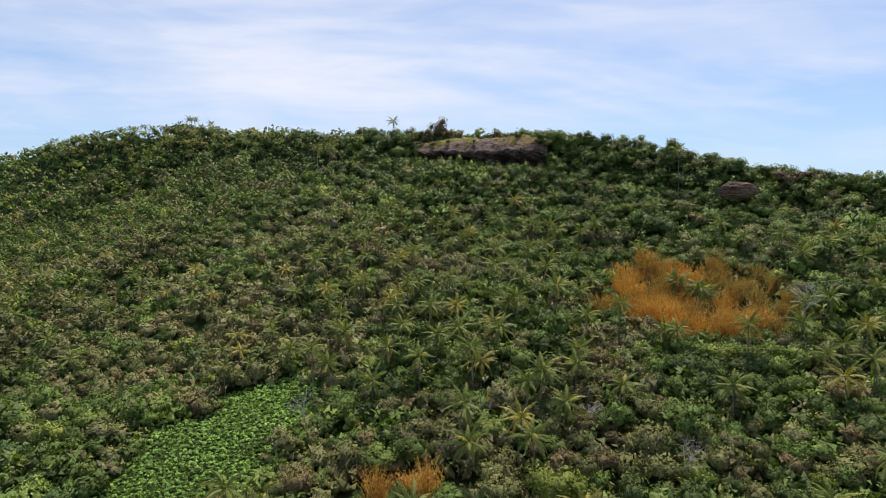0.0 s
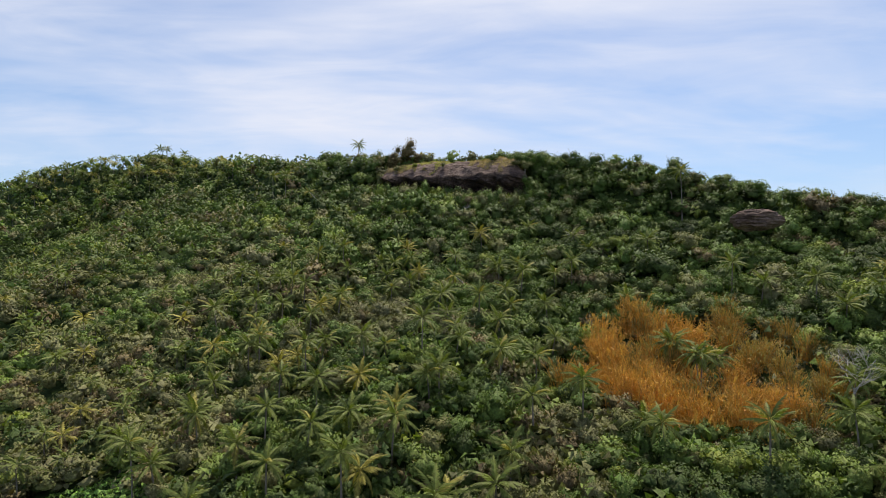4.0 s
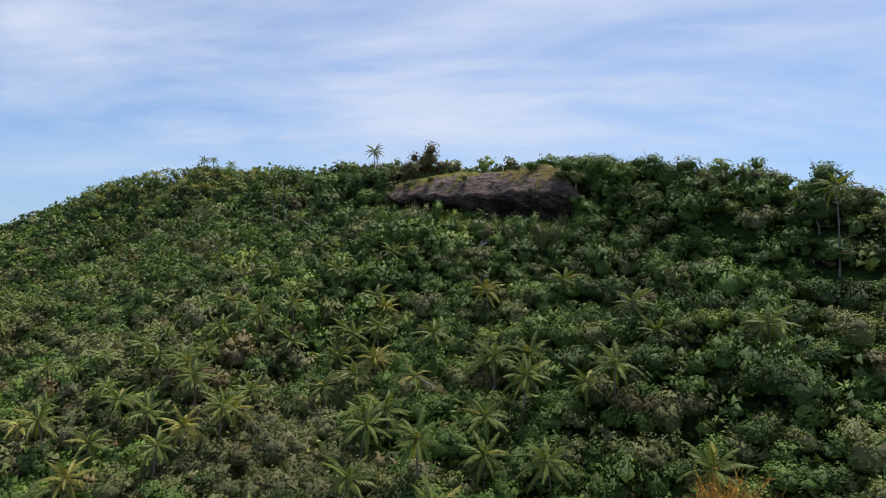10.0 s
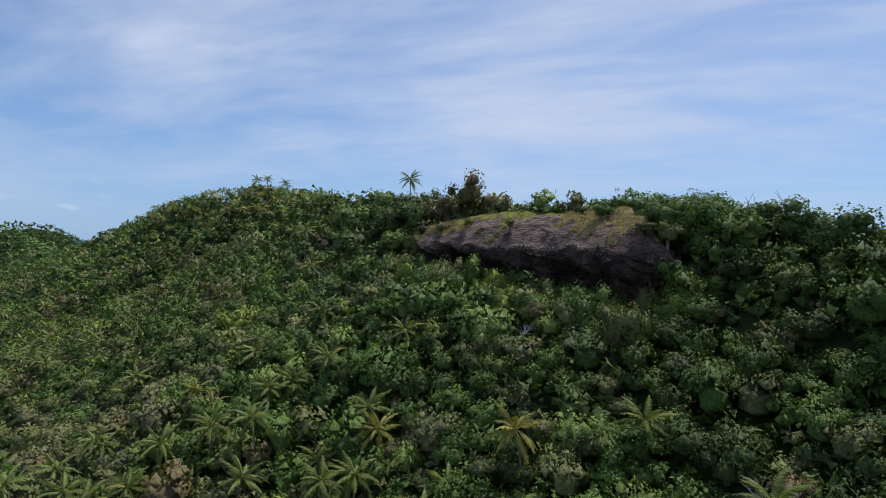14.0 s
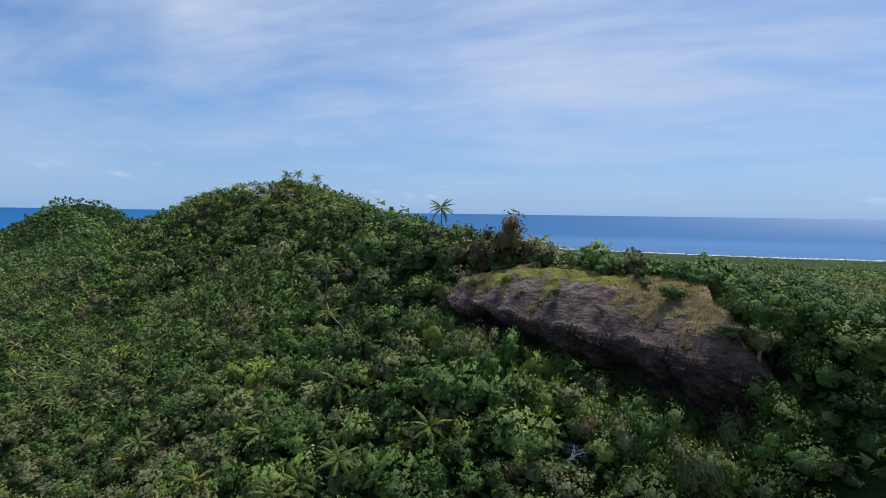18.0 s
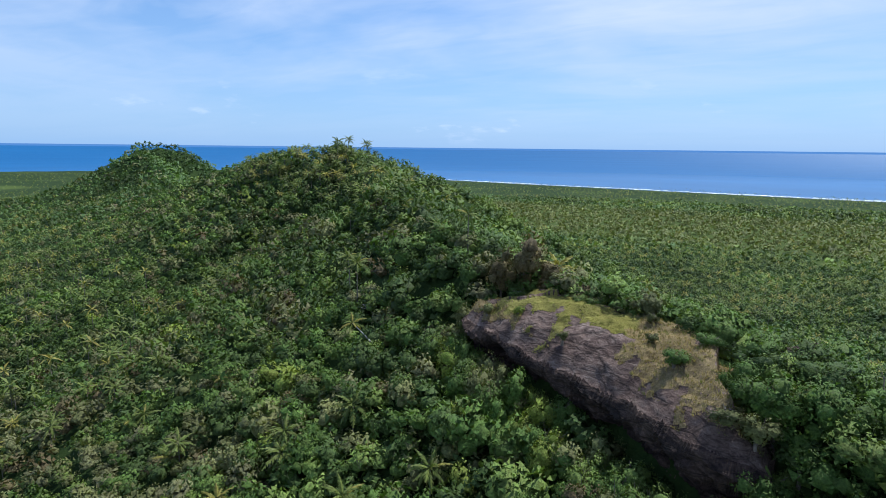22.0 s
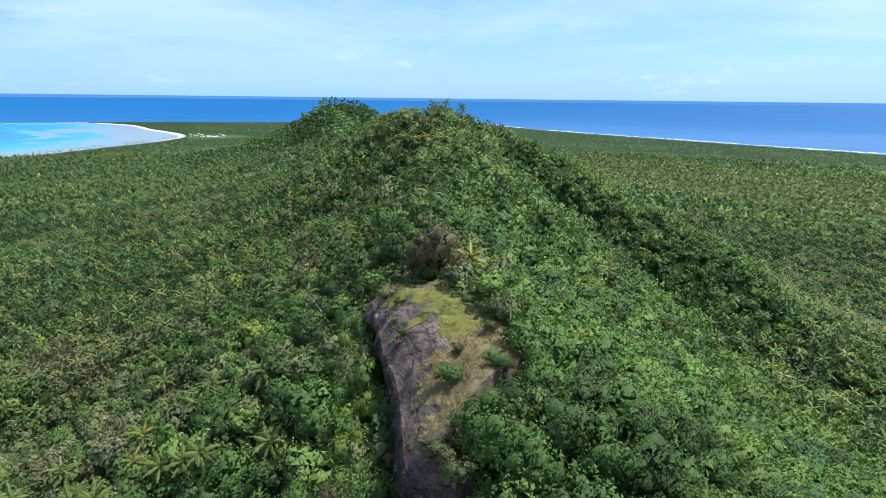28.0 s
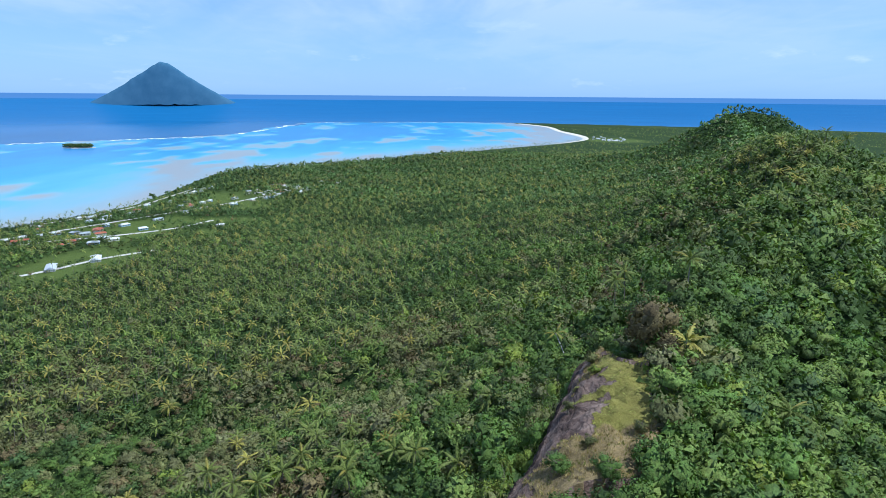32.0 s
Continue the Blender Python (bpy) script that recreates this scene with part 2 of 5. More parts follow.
def lattice(ix, iy, seed):
    h = (ix.astype(np.int64) * 374761393 + iy.astype(np.int64) * 668265263 + seed * 974634777) & 0x7fffffff
    h = ((h ^ (h >> 13)) * 1274126177) & 0x7fffffff
    return ((h ^ (h >> 16)) & 0xffff) / 65535.0


def soft_noise(x, y, scale, seed=0):
    """Value noise from 0 to 1."""
    x, y = np.asarray(x, float) / scale, np.asarray(y, float) / scale
    ix, iy = np.floor(x), np.floor(y)
    fx, fy = x - ix, y - iy
    fx, fy = fx * fx * (3 - 2 * fx), fy * fy * (3 - 2 * fy)
    a, b = lattice(ix, iy, seed), lattice(ix + 1, iy, seed)
    c, d = lattice(ix, iy + 1, seed), lattice(ix + 1, iy + 1, seed)
    return (a * (1 - fx) + b * fx) * (1 - fy) + (c * (1 - fx) + d * fx) * fy


COAST = np.vstack([COAST[-1:], COAST, COAST[:2]])
COAST = spline(COAST, 4)[4:-8]


def shore(x, y, poly=COAST):
    """Metres inland of the shore (negative at sea)."""
    x, y = np.asarray(x, float), np.asarray(y, float)
    best, inside = np.full(x.shape, 1e9), np.zeros(x.shape, bool)
    for (x0, y0), (x1, y1) in zip(poly, np.roll(poly, -1, axis=0)):
        dx, dy = x1 - x0, y1 - y0
        t = np.clip(((x - x0) * dx + (y - y0) * dy) / (dx * dx + dy * dy + 1e-9), 0, 1)
        best = np.minimum(best, np.hypot(x - x0 - t * dx, y - y0 - t * dy))
        if y0 != y1:
            inside ^= ((y0 > y) != (y1 > y)) & (x < x0 + (y - y0) * dx / dy)
    return np.where(inside, best, -best)


def rim(x, y):
    """The far sea and land lift a little towards the horizon."""
    r = np.hypot(np.asarray(x) - HUB[0], np.asarray(y) - HUB[1])
    return 146 * np.clip((r - 4330) / 530, 0, 1.06) ** 1.3


def ground(x, y):
    """Height of the bare ground."""
    x, y = np.asarray(x, float), np.asarray(y, float)
    hill = np.zeros(x.shape)
    for lo in range(0, x.size, 20000):
        s = slice(lo, lo + 20000)
        dx, dy = x.flat[s][:, None] - RIDGE[:, 0], y.flat[s][:, None] - RIDGE[:, 1]
        d = np.hypot(dx, dy)
        side = RTAN[:, 0] * dy - RTAN[:, 1] * dx          # positive: the south side
        soft = np.sqrt(d * d + 36) - 6
        south = 0.93 * np.exp(-soft / 160) + 0.07 * np.exp(-(d / 12) ** 2)
        north = np.exp(-(d / 140) ** 1.5)
        w = smooth(-0.25, 0.25, side / (d + 1e-6))
        hill.flat[s] = (RIDGE[:, 2] * (south * w + north * (1 - w))).max(axis=1)
        near = np.hypot(x.flat[s][:, None] - SPINE[:, 0], y.flat[s][:, None] - SPINE[:, 1])
        hill.flat[s] = np.maximum(hill.flat[s], (SPINE[:, 2] * np.exp(-(near / 105) ** 1.6)).max(axis=1))
    # the ground is cut back under the overhanging lip of the outcrop
    for lo in range(0, x.size, 20000):
        s = slice(lo, lo + 20000)
        hill.flat[s] -= 4.5 * np.exp(-(np.hypot(x.flat[s][:, None] - LIP[::4, 0], y.flat[s][:, None] - LIP[::4, 1]).min(axis=1) / 8.5) ** 2)
    fold = (soft_noise(x, y, 60, 1) - 0.5) * 14 + (soft_noise(x, y, 23, 2) - 0.5) * 5
    hill += fold * np.clip(hill / 60, 0, 1) * np.clip((150 - hill) / 50, 0.15, 1)
    hill *= smooth(0, 1, np.clip(hill / 6, 0, 1))
    land = shore(x, y)
    return np.where(land > 0, 0.2 + 3.2 * smooth(0, 45, land), np.maximum(-60, land * 0.15)) + hill + rim(x, y)


def link_mesh(name, mesh, mat, parent=None):
    ob = new(name, mesh)
    if mat is not None:
        mesh.materials.append(mat)
    if parent is not None:
        ob.parent = parent
    return ob


def mesh_of(name, verts, tris, tint=None, smooth_faces=False, normals=None):
    """A mesh from arrays of corners and triangles (or quads)."""
    me = bpy.data.meshes.new(name)
    k = tris.shape[1]
    me.vertices.add(len(verts))
    me.vertices.foreach_set("co", np.asarray(verts, np.float32).ravel())
    me.loops.add(tris.size)
    me.loops.foreach_set("vertex_index", tris.astype(np.int32).ravel())
    me.polygons.add(len(tris))
    me.polygons.foreach_set("loop_start", np.arange(0, tris.size, k, dtype=np.int32))
    me.polygons.foreach_set("use_smooth", np.full(len(tris), smooth_faces))
    if tint is not None:
        at = me.attributes.new("tint", "FLOAT_COLOR", "POINT")
        at.data.foreach_set("color", np.hstack([tint, np.ones((len(tint), 1))]).astype(np.float32).ravel())
    me.update(calc_edges=True)
    if normals is not None:
        me.attributes.new("custom_normal", "FLOAT_VECTOR", "POINT").data.foreach_set("vector", np.asarray(normals, np.float32).ravel())
    return me


def leaf_normals(v, f, middle=(0, 0, -0.25)):
    """Normals for foliage: half the lie of each spray, half the roundness of the crown."""
    own = np.zeros(v.shape)
    flat_ = np.cross(v[f[:, 1]] - v[f[:, 0]], v[f[:, 2]] - v[f[:, 0]])
    flat_ /= np.linalg.norm(flat_, axis=1)[:, None] + 1e-9
    for k in range(3):
        np.add.at(own, f[:, k], flat_)
    own /= np.linalg.norm(own, axis=1)[:, None] + 1e-9
    out = v - np.array(middle)
    out /= np.linalg.norm(out, axis=1)[:, None] + 1e-9
    n = 0.4 * own + 0.8 * out
    return n / (np.linalg.norm(n, axis=1)[:, None] + 1e-9)


def part(name, bm, mat, parent=None, label=""):
    me = bpy.data.meshes.new(name)
    bm.to_mesh(me)
    bm.free()
    ob = link_mesh(name, me, mat, parent)
    return tagged(ob, label) if label else ob


def sheet(xs, ys):
    """Corners and quads of a grid."""
    gx, gy = np.meshgrid(xs, ys)
    n, m = len(xs), len(ys)
    i = (np.arange(m - 1)[:, None] * n + np.arange(n - 1)).ravel()
    return gx.ravel(), gy.ravel(), np.stack([i, i + 1, i + n + 1, i + n], 1)


# ground sheet, finest round the ridge
u = np.linspace(-1, 1, 301)
xs, ys = -20 + 190 * np.sinh(3.95 * u), 300 + 190 * np.sinh(3.95 * u)
gx, gy, gq = sheet(xs, ys)
keep = np.hypot(gx - HUB[0], gy - HUB[1]) < 4900
gz = ground(gx, gy)
keep &= shore(gx, gy) > -250
gq = gq[keep[gq].all(axis=1)]
SOIL, nt, b = material("undergrowth", 0.95, 0.1)
pos = nt.nodes.new("ShaderNodeNewGeometry").outputs["Position"]
wide = noised(nt, pos, 0.012, 5)
mid = noised(nt, pos, 0.09, 5, 0.65)
speck = noised(nt, pos, 0.8, 4, 0.7)
f = maths(nt, "ADD", maths(nt, "MULTIPLY", mid, 0.6), maths(nt, "MULTIPLY", speck, 0.4))
# toned dark: shade in the gaps between crowns is put into the ground colour
scrub = ramp(nt, f, [(0.30, (0.012, 0.022, 0.006)), (0.48, (0.026, 0.045, 0.011)), (0.62, (0.042, 0.064, 0.016)), (0.75, (0.062, 0.07, 0.022))])
meadow = ramp(nt, f, [(0.3, (0.062, 0.090, 0.020)), (0.7, (0.098, 0.126, 0.028))])
own = nt.nodes.new("ShaderNodeAttribute")
own.attribute_name = "cleared"
col = mixed(nt, own.outputs["Fac"], scrub, meadow)
nt.links.new(col, b.inputs["Base Color"])
bumped(nt, b, f, 0.8, 1.5)


def cleared(x, y):
    """Open grassland on the plain: bands of scrubby field to the north and the clearings of the village."""
    n = soft_noise(x, y, 120, 11) * 0.6 + soft_noise(x, y, 45, 12) * 0.4
    band = smooth(1180, 1300, y + (n - 0.5) * 260) * (1 - smooth(1680, 1850, y + (n - 0.5) * 300)) * smooth(-1300, -900, x) * 0.85
    vx, vy = (x + 790) / 300, (y + 80) / 150
    rot = vx * 0.85 - vy * 0.5, vx * 0.5 + vy * 0.85
    town = 1 - smooth(0.75, 1.15, np.hypot(*rot) + (n - 0.5) * 0.9)
    lot = 1 - smooth(60, 110, np.hypot(x + 520, (y + 90) * 1.6) + (n - 0.5) * 60)
    far_town = 1 - smooth(90, 150, np.hypot((x + 2480) * 0.8, y - 1130) + (n - 0.5) * 80)
    open_wood = 0.35 * smooth(0.6, 0.75, n) * smooth(900, 1100, y)
    return np.clip(np.maximum.reduce([band, town * smooth(0.42, 0.58, n), lot, far_town, open_wood]), 0, 1)


floor_mesh = mesh_of("ground", np.stack([gx, gy, gz], 1), gq, smooth_faces=True)
floor_mesh.attributes.new("cleared", "FLOAT", "POINT").data.foreach_set("value", cleared(gx, gy).astype(np.float32))
tagged(link_mesh("ground", floor_mesh, SOIL), "wooded volcanic ridge falling to a flat coastal plain", "ground", kind="structure")

# sea
SEA, nt, b = material("deep_sea", 0.35, 0.25)
pos = nt.nodes.new("ShaderNodeNewGeometry").outputs["Position"]
swell = noised(nt, mapped(nt, pos, rot=(0, 0, 30), scale=(0.02, 0.05, 1)), 1.0, 6, 0.6)
patch = noised(nt, mapped(nt, pos, scale=(0.0008, 0.0018, 1)), 1.0, 4)
nt.links.new(ramp(nt, patch, [(0.3, (0.016, 0.105, 0.260)), (0.7, (0.028, 0.145, 0.340))]), b.inputs["Base Color"])
bumped(nt, b, swell, 0.35, 1.0)
rr = np.concatenate([[1.0], np.linspace(200, 4300, 22), np.linspace(4330, 4865, 26)])
qq = np.linspace(0, 2 * math.pi, 240, endpoint=False)
sx, sy = HUB[0] + rr[:, None] * np.cos(qq), HUB[1] + rr[:, None] * np.sin(qq)
i = np.arange(len(rr) - 1)[:, None] * 240 + np.arange(240)
k = np.arange(len(rr) - 1)[:, None] * 240 + (np.arange(240) + 1) % 240
sq = np.stack([i.ravel(), (i + 240).ravel(), (k + 240).ravel(), k.ravel()], 1)
sx, sy = sx.ravel(), sy.ravel()
sea_mesh = mesh_of("sea", np.stack([sx, sy, rim(sx, sy) - 0.4], 1), sq, smooth_faces=True)
tagged(link_mesh("water_sea", sea_mesh, SEA), "deep blue open ocean reaching the horizon", "sea", kind="structure")

# lagoon behind the reef
LAGOON_EDGE = np.array([(-560, -1500), (-1700, -1500), (-2135, -1214), (-2448, -853), (-2723, -592), (-3300, -520), (-4000, -430), (-4200, 0), (-4235, 500), (-4200, 960), (-4100, 1080),
                        (-3188, 1200), (-2600, 1200), (-1900, 700), (-1300, 150), (-700, 0), (-400, -500)], float)
lx, ly, lq = sheet(np.linspace(-4700, -450, 190), np.linspace(-1550, 1250, 150))
edge = shore(lx, ly, LAGOON_EDGE) + (soft_noise(lx, ly, 160, 21) - 0.5) * 120
inland = -shore(lx, ly)
streak = soft_noise(lx * 0.35 + ly * 0.5, ly - lx * 0.15, 130, 22) * 0.6 + soft_noise(lx * 0.5 + ly * 0.5, ly - lx * 0.2, 55, 23) * 0.4
shallow = np.clip(1.1 * np.exp(-np.maximum(inland, 0) / 380) + 0.75 * (smooth(0.54, 0.76, streak)) + 0.35 * np.exp(-np.maximum(edge, 0) / 90) - 0.1, 0, 1)
keep = edge > -20
lagoon_mesh = mesh_of("lagoon", np.stack([lx, ly, rim(lx, ly) + 0.05], 1), lq[keep[lq].all(axis=1)], smooth_faces=True)
lagoon_mesh.attributes.new("shallow", "FLOAT", "POINT").data.foreach_set("value", shallow.astype(np.float32))
LAGOON, nt, b = material("lagoon_water", 0.3, 0.25)
own = nt.nodes.new("ShaderNodeAttribute")
own.attribute_name = "shallow"
pos = nt.nodes.new("ShaderNodeNewGeometry").outputs["Position"]
f = maths(nt, "ADD", own.outputs["Fac"], maths(nt, "MULTIPLY", maths(nt, "SUBTRACT", noised(nt, mapped(nt, pos, scale=(0.004, 0.012, 1)), 1.0, 6, 0.6), 0.5), 0.5))
nt.links.new(ramp(nt, f, [(0.0, (0.014, 0.19, 0.44)), (0.25, (0.028, 0.28, 0.52)), (0.5, (0.08, 0.35, 0.52)), (0.75, (0.20, 0.34, 0.41)), (1.0, (0.27, 0.285, 0.29))]), b.inputs["Base Color"])
tagged(link_mesh("water_lagoon", lagoon_mesh, LAGOON), "turquoise lagoon with pale sand flats inside the reef", "lagoon", kind="structure")

# ---- plants: shapes ----
def frame_of(normal, rs):
    """Two directions across each normal, turned at random."""
    h = np.where(np.abs(normal[:, 2:3]) < 0.9, np.array([[0, 0, 1.0]]), np.array([[1.0, 0, 0]]))
    a = np.cross(normal, h)
    a /= np.linalg.norm(a, axis=1)[:, None]
    b = np.cross(normal, a)
    t = rs.uniform(0, 2 * math.pi, len(normal))[:, None]
    return a * np.cos(t) + b * np.sin(t), b * np.cos(t) - a * np.sin(t)


def blob(nu, nv, rs, rough=0.12):
    """A lumpy ball of unit size."""
    v = [(0, 0, -1)]
    for i in range(1, nv):
        ph = math.pi * (1 - i / nv)
        for j in range(nu):
            r = 1 + rs.uniform(-rough, rough)
            v.append((r * math.sin(ph) * math.cos(2 * math.pi * j / nu), r * math.sin(ph) * math.sin(2 * math.pi * j / nu), r * math.cos(ph)))
    v.append((0, 0, 1))
    f = [(0, 1 + (j + 1) % nu, 1 + j) for j in range(nu)]
    for i in range(nv - 2):
        for j in range(nu):
            p, q = 1 + i * nu + j, 1 + i * nu + (j + 1) % nu
            f += [(p, q, q + nu), (p, q + nu, p + nu)]
    top = len(v) - 1
    f += [(top, top - nu + j, top - nu + (j + 1) % nu) for j in range(nu)]
    return np.array(v, float), np.array(f)


def crown(seed, leaves, lobes, leaf, mass=(6, 4), flat=0.9, ragged=0.25, full=False):
    """A crown of unit radius, its middle at the origin: billowing lobes of dense foliage with leaf sprays standing off them. Returns corners, triangles."""
    rs = np.random.default_rng(seed)
    c = rs.normal(size=(lobes, 3)) * np.array([0.46, 0.46, 0.30])
    c[:, 2] = c[:, 2] * 1.4 if full else np.abs(c[:, 2]) * 1.1
    c *= np.minimum(1, 0.78 / np.maximum(np.linalg.norm(c, axis=1), 1e-6))[:, None]
    r = rs.uniform(0.20, 0.46, lobes) * (1.0 if lobes > 6 else 1.3)
    pts, nor = [], []
    each = max(4, int(leaves * 2.2 / lobes))
    for k in range(lobes):
        d = rs.normal(size=(each, 3))
        d /= np.linalg.norm(d, axis=1)[:, None]
        d = d[d[:, 2] > (-0.7 if full else -0.4)]
        p = c[k] + d * r[k] * rs.uniform(1 - ragged * 0.35, 1 + ragged, (len(d), 1))
        free = np.ones(len(p), bool)
        for j in range(lobes):
            if j != k:
                free &= np.linalg.norm(p - c[j], axis=1) > r[j] * 0.9
        pts.append(p[free])
        nor.append(d[free])
    pts, nor = np.vstack(pts), np.vstack(nor)
    pick = rs.permutation(len(pts))[:leaves]
    pts, nor = pts[pick], nor[pick]
    nor = nor + rs.normal(size=nor.shape) * 0.55 + np.array([0, 0, 0.2])
    nor /= np.linalg.norm(nor, axis=1)[:, None]
    a, b = frame_of(nor, rs)
    s = leaf * rs.uniform(0.55, 1.4, (len(pts), 1))
    n = len(pts)
    i = np.arange(n)
    v = np.concatenate([pts - a * s * 0.7 - b * s * 0.34, pts + a * s * 0.7 - b * s * 0.2 - nor * s * 0.2, pts + b * s * 0.6 + nor * s * 0.12])
    f = np.stack([i, i + n, i + 2 * n], 1)
    if mass:
        for k in range(lobes):
            bv, bf = blob(*mass, rs, 0.26)
            f = np.concatenate([f, bf + len(v)])
            v = np.concatenate([v, bv * r[k] * 0.74 * np.array([1, 1, 0.9]) + c[k]])
        bv, bf = blob(5, 3, rs, 0.1)
        f = np.concatenate([f, bf + len(v)])
        v = np.concatenate([v, bv * np.array([0.55, 0.55, 0.45]) - np.array([0, 0, 0.05])])
    return v * np.array([1.0, 1.0, flat]), f


def tube(path, radii, sides=5):
    """A tapered tube along a path; corners and triangles."""
    path, v, f = np.asarray(path, float), [], []
    t = np.gradient(path, axis=0)
    t /= np.linalg.norm(t, axis=1)[:, None] + 1e-9
    h = np.array([1.0, 0, 0]) if abs(t[0][2]) > 0.8 else np.array([0, 0, 1.0])
    for k, (p, d, r) in enumerate(zip(path, t, radii)):
        a = np.cross(d, h)
        a /= np.linalg.norm(a) + 1e-9
        b = np.cross(d, a)
        for j in range(sides):
            q = 2 * math.pi * j / sides
            v.append(p + (a * math.cos(q) + b * math.sin(q)) * r)
        if k:
            for j in range(sides):
                m, n = (k - 1) * sides + j, (k - 1) * sides + (j + 1) % sides
                f += [(m, n, n + sides), (m, n + sides, m + sides)]
    return np.array(v), np.array(f)


def join(pieces):
    v, f, n = [], [], 0
    for a, b in pieces:
        v.append(a)
        f.append(b + n)
        n += len(a)
    return np.vstack(v), np.vstack(f)


def frond(seed, segs=6, leaflets=15, length=4.3, droop=1.0, stem=True):
    """One palm frond growing along +x from the origin and bending down, its leaflets hanging to both sides."""
    rs = np.random.default_rng(seed)
    t = np.linspace(0, 1, segs + 1)
    path = np.stack([length * (t * (1 - 0.10 * droop * t)), 0.10 * rs.normal() * t * t * length, length * (0.22 * t - (0.28 + 0.42 * droop) * t ** 2.2)], 1)
    rib = tube(path, 0.055 * (1 - t) + 0.012, 3)
    v, f = [], []
    for k in range(leaflets):
        s = 0.16 + 0.84 * (k + 0.5) / leaflets
        i = min(int(s * segs), segs - 1)
        w = s * segs - i
        p = path[i] * (1 - w) + path[i + 1] * w
        d = path[i + 1] - path[i]
        d /= np.linalg.norm(d)
        ln = (0.85 * math.sin(math.pi * min(1, 0.25 + 0.72 * s)) + 0.22) * rs.uniform(0.85, 1.15)
        for side in (-1, 1):
            out = np.array([-d[1], d[0], 0]) * side
            tip = p + out * ln * 0.62 + d * ln * 0.62 + np.array([0, 0, -ln * rs.uniform(0.25, 0.65)])
            n = len(v)
            w_ = 0.19 * 15 / leaflets
            v += [p - d * w_, p + d * w_, tip]
            f.append((n, n + 1, n + 2) if side > 0 else (n + 1, n, n + 2))
    blade = (np.array(v), np.array(f))
    return join([rib, blade]) if stem else blade


def palm_head(seed, count, segs, leaflets, length):
    """Many fronds in one piece, for palms far off: young ones upright, old ones hanging."""
    rs = np.random.default_rng(seed)
    out = []
    for k in range(count):
        q = k * 2.4 + rs.uniform(-0.2, 0.2)
        rise = 1.05 - 1.65 * (k + rs.uniform(0, 1)) / count
        L = length * rs.uniform(0.85, 1.1)
        if segs > 2:
            v, f = frond(seed * 50 + k, segs, leaflets, L, rs.uniform(0.3, 0.9), False)
        else:
            # a narrow folded blade
            w = 0.6
            m, e = np.array([0.5 * L, 0, 0.06 * L]), np.array([0.95 * L, 0, -0.22 * L])
            v = np.array([[0, 0, 0], m + [0, w, -0.2], m - [0, w, 0.2], e])
            f = np.array([(0, 2, 1), (1, 2, 3)])
        c, s = math.cos(rise), math.sin(rise)
        v = v @ np.array([[c, 0, s], [0, 1, 0], [-s, 0, c]])
        c, s = math.cos(q), math.sin(q)
        out.append((v @ np.array([[c, s, 0], [-s, c, 0], [0, 0, 1]]), f))
    return join(out)


def palm_trunk(seed, height, lean, sides=6, segs=7):
    rs = np.random.default_rng(seed)
    t = np.linspace(0, 1, segs + 1)
    q = rs.uniform(0, 6.28)
    path = np.stack([lean * t * t * math.cos(q), lean * t * t * math.sin(q), height * t], 1)
    return tube(path, 0.20 - 0.08 * t + 0.10 * np.exp(-t * 14), sides), path[-1]


def branching(seed, height, spread, depth=3, twigs=3, thick=0.16):
    """A bare tree of forked limbs, in one piece."""
    rs = np.random.default_rng(seed)
    out = []

    def grow(p, d, ln, r, k):
        bend = rs.normal(size=3) * 0.18
        pts = [p, p + d * ln * 0.5 + bend * ln * 0.3, p + (d + bend * 0.4) * ln]
        out.append(tube(pts, [r, r * 0.8, r * 0.55], 4 if k else 6))
        if k >= depth:
            return
        for _ in range(twigs if k else twigs + 1):
            nd = d + rs.normal(size=3) * spread * np.array([1, 1, 0.6]) + np.array([0, 0, 0.12])
            nd /= np.linalg.norm(nd)
            s = rs.uniform(0.45, 1.0)
            grow(pts[1] * (1 - s) + pts[2] * s, nd, ln * rs.uniform(0.5, 0.8), r * 0.5, k + 1)

    grow(np.zeros(3), np.array([0, 0, 1.0]), height * 0.42, thick, 0)
    return join(out)


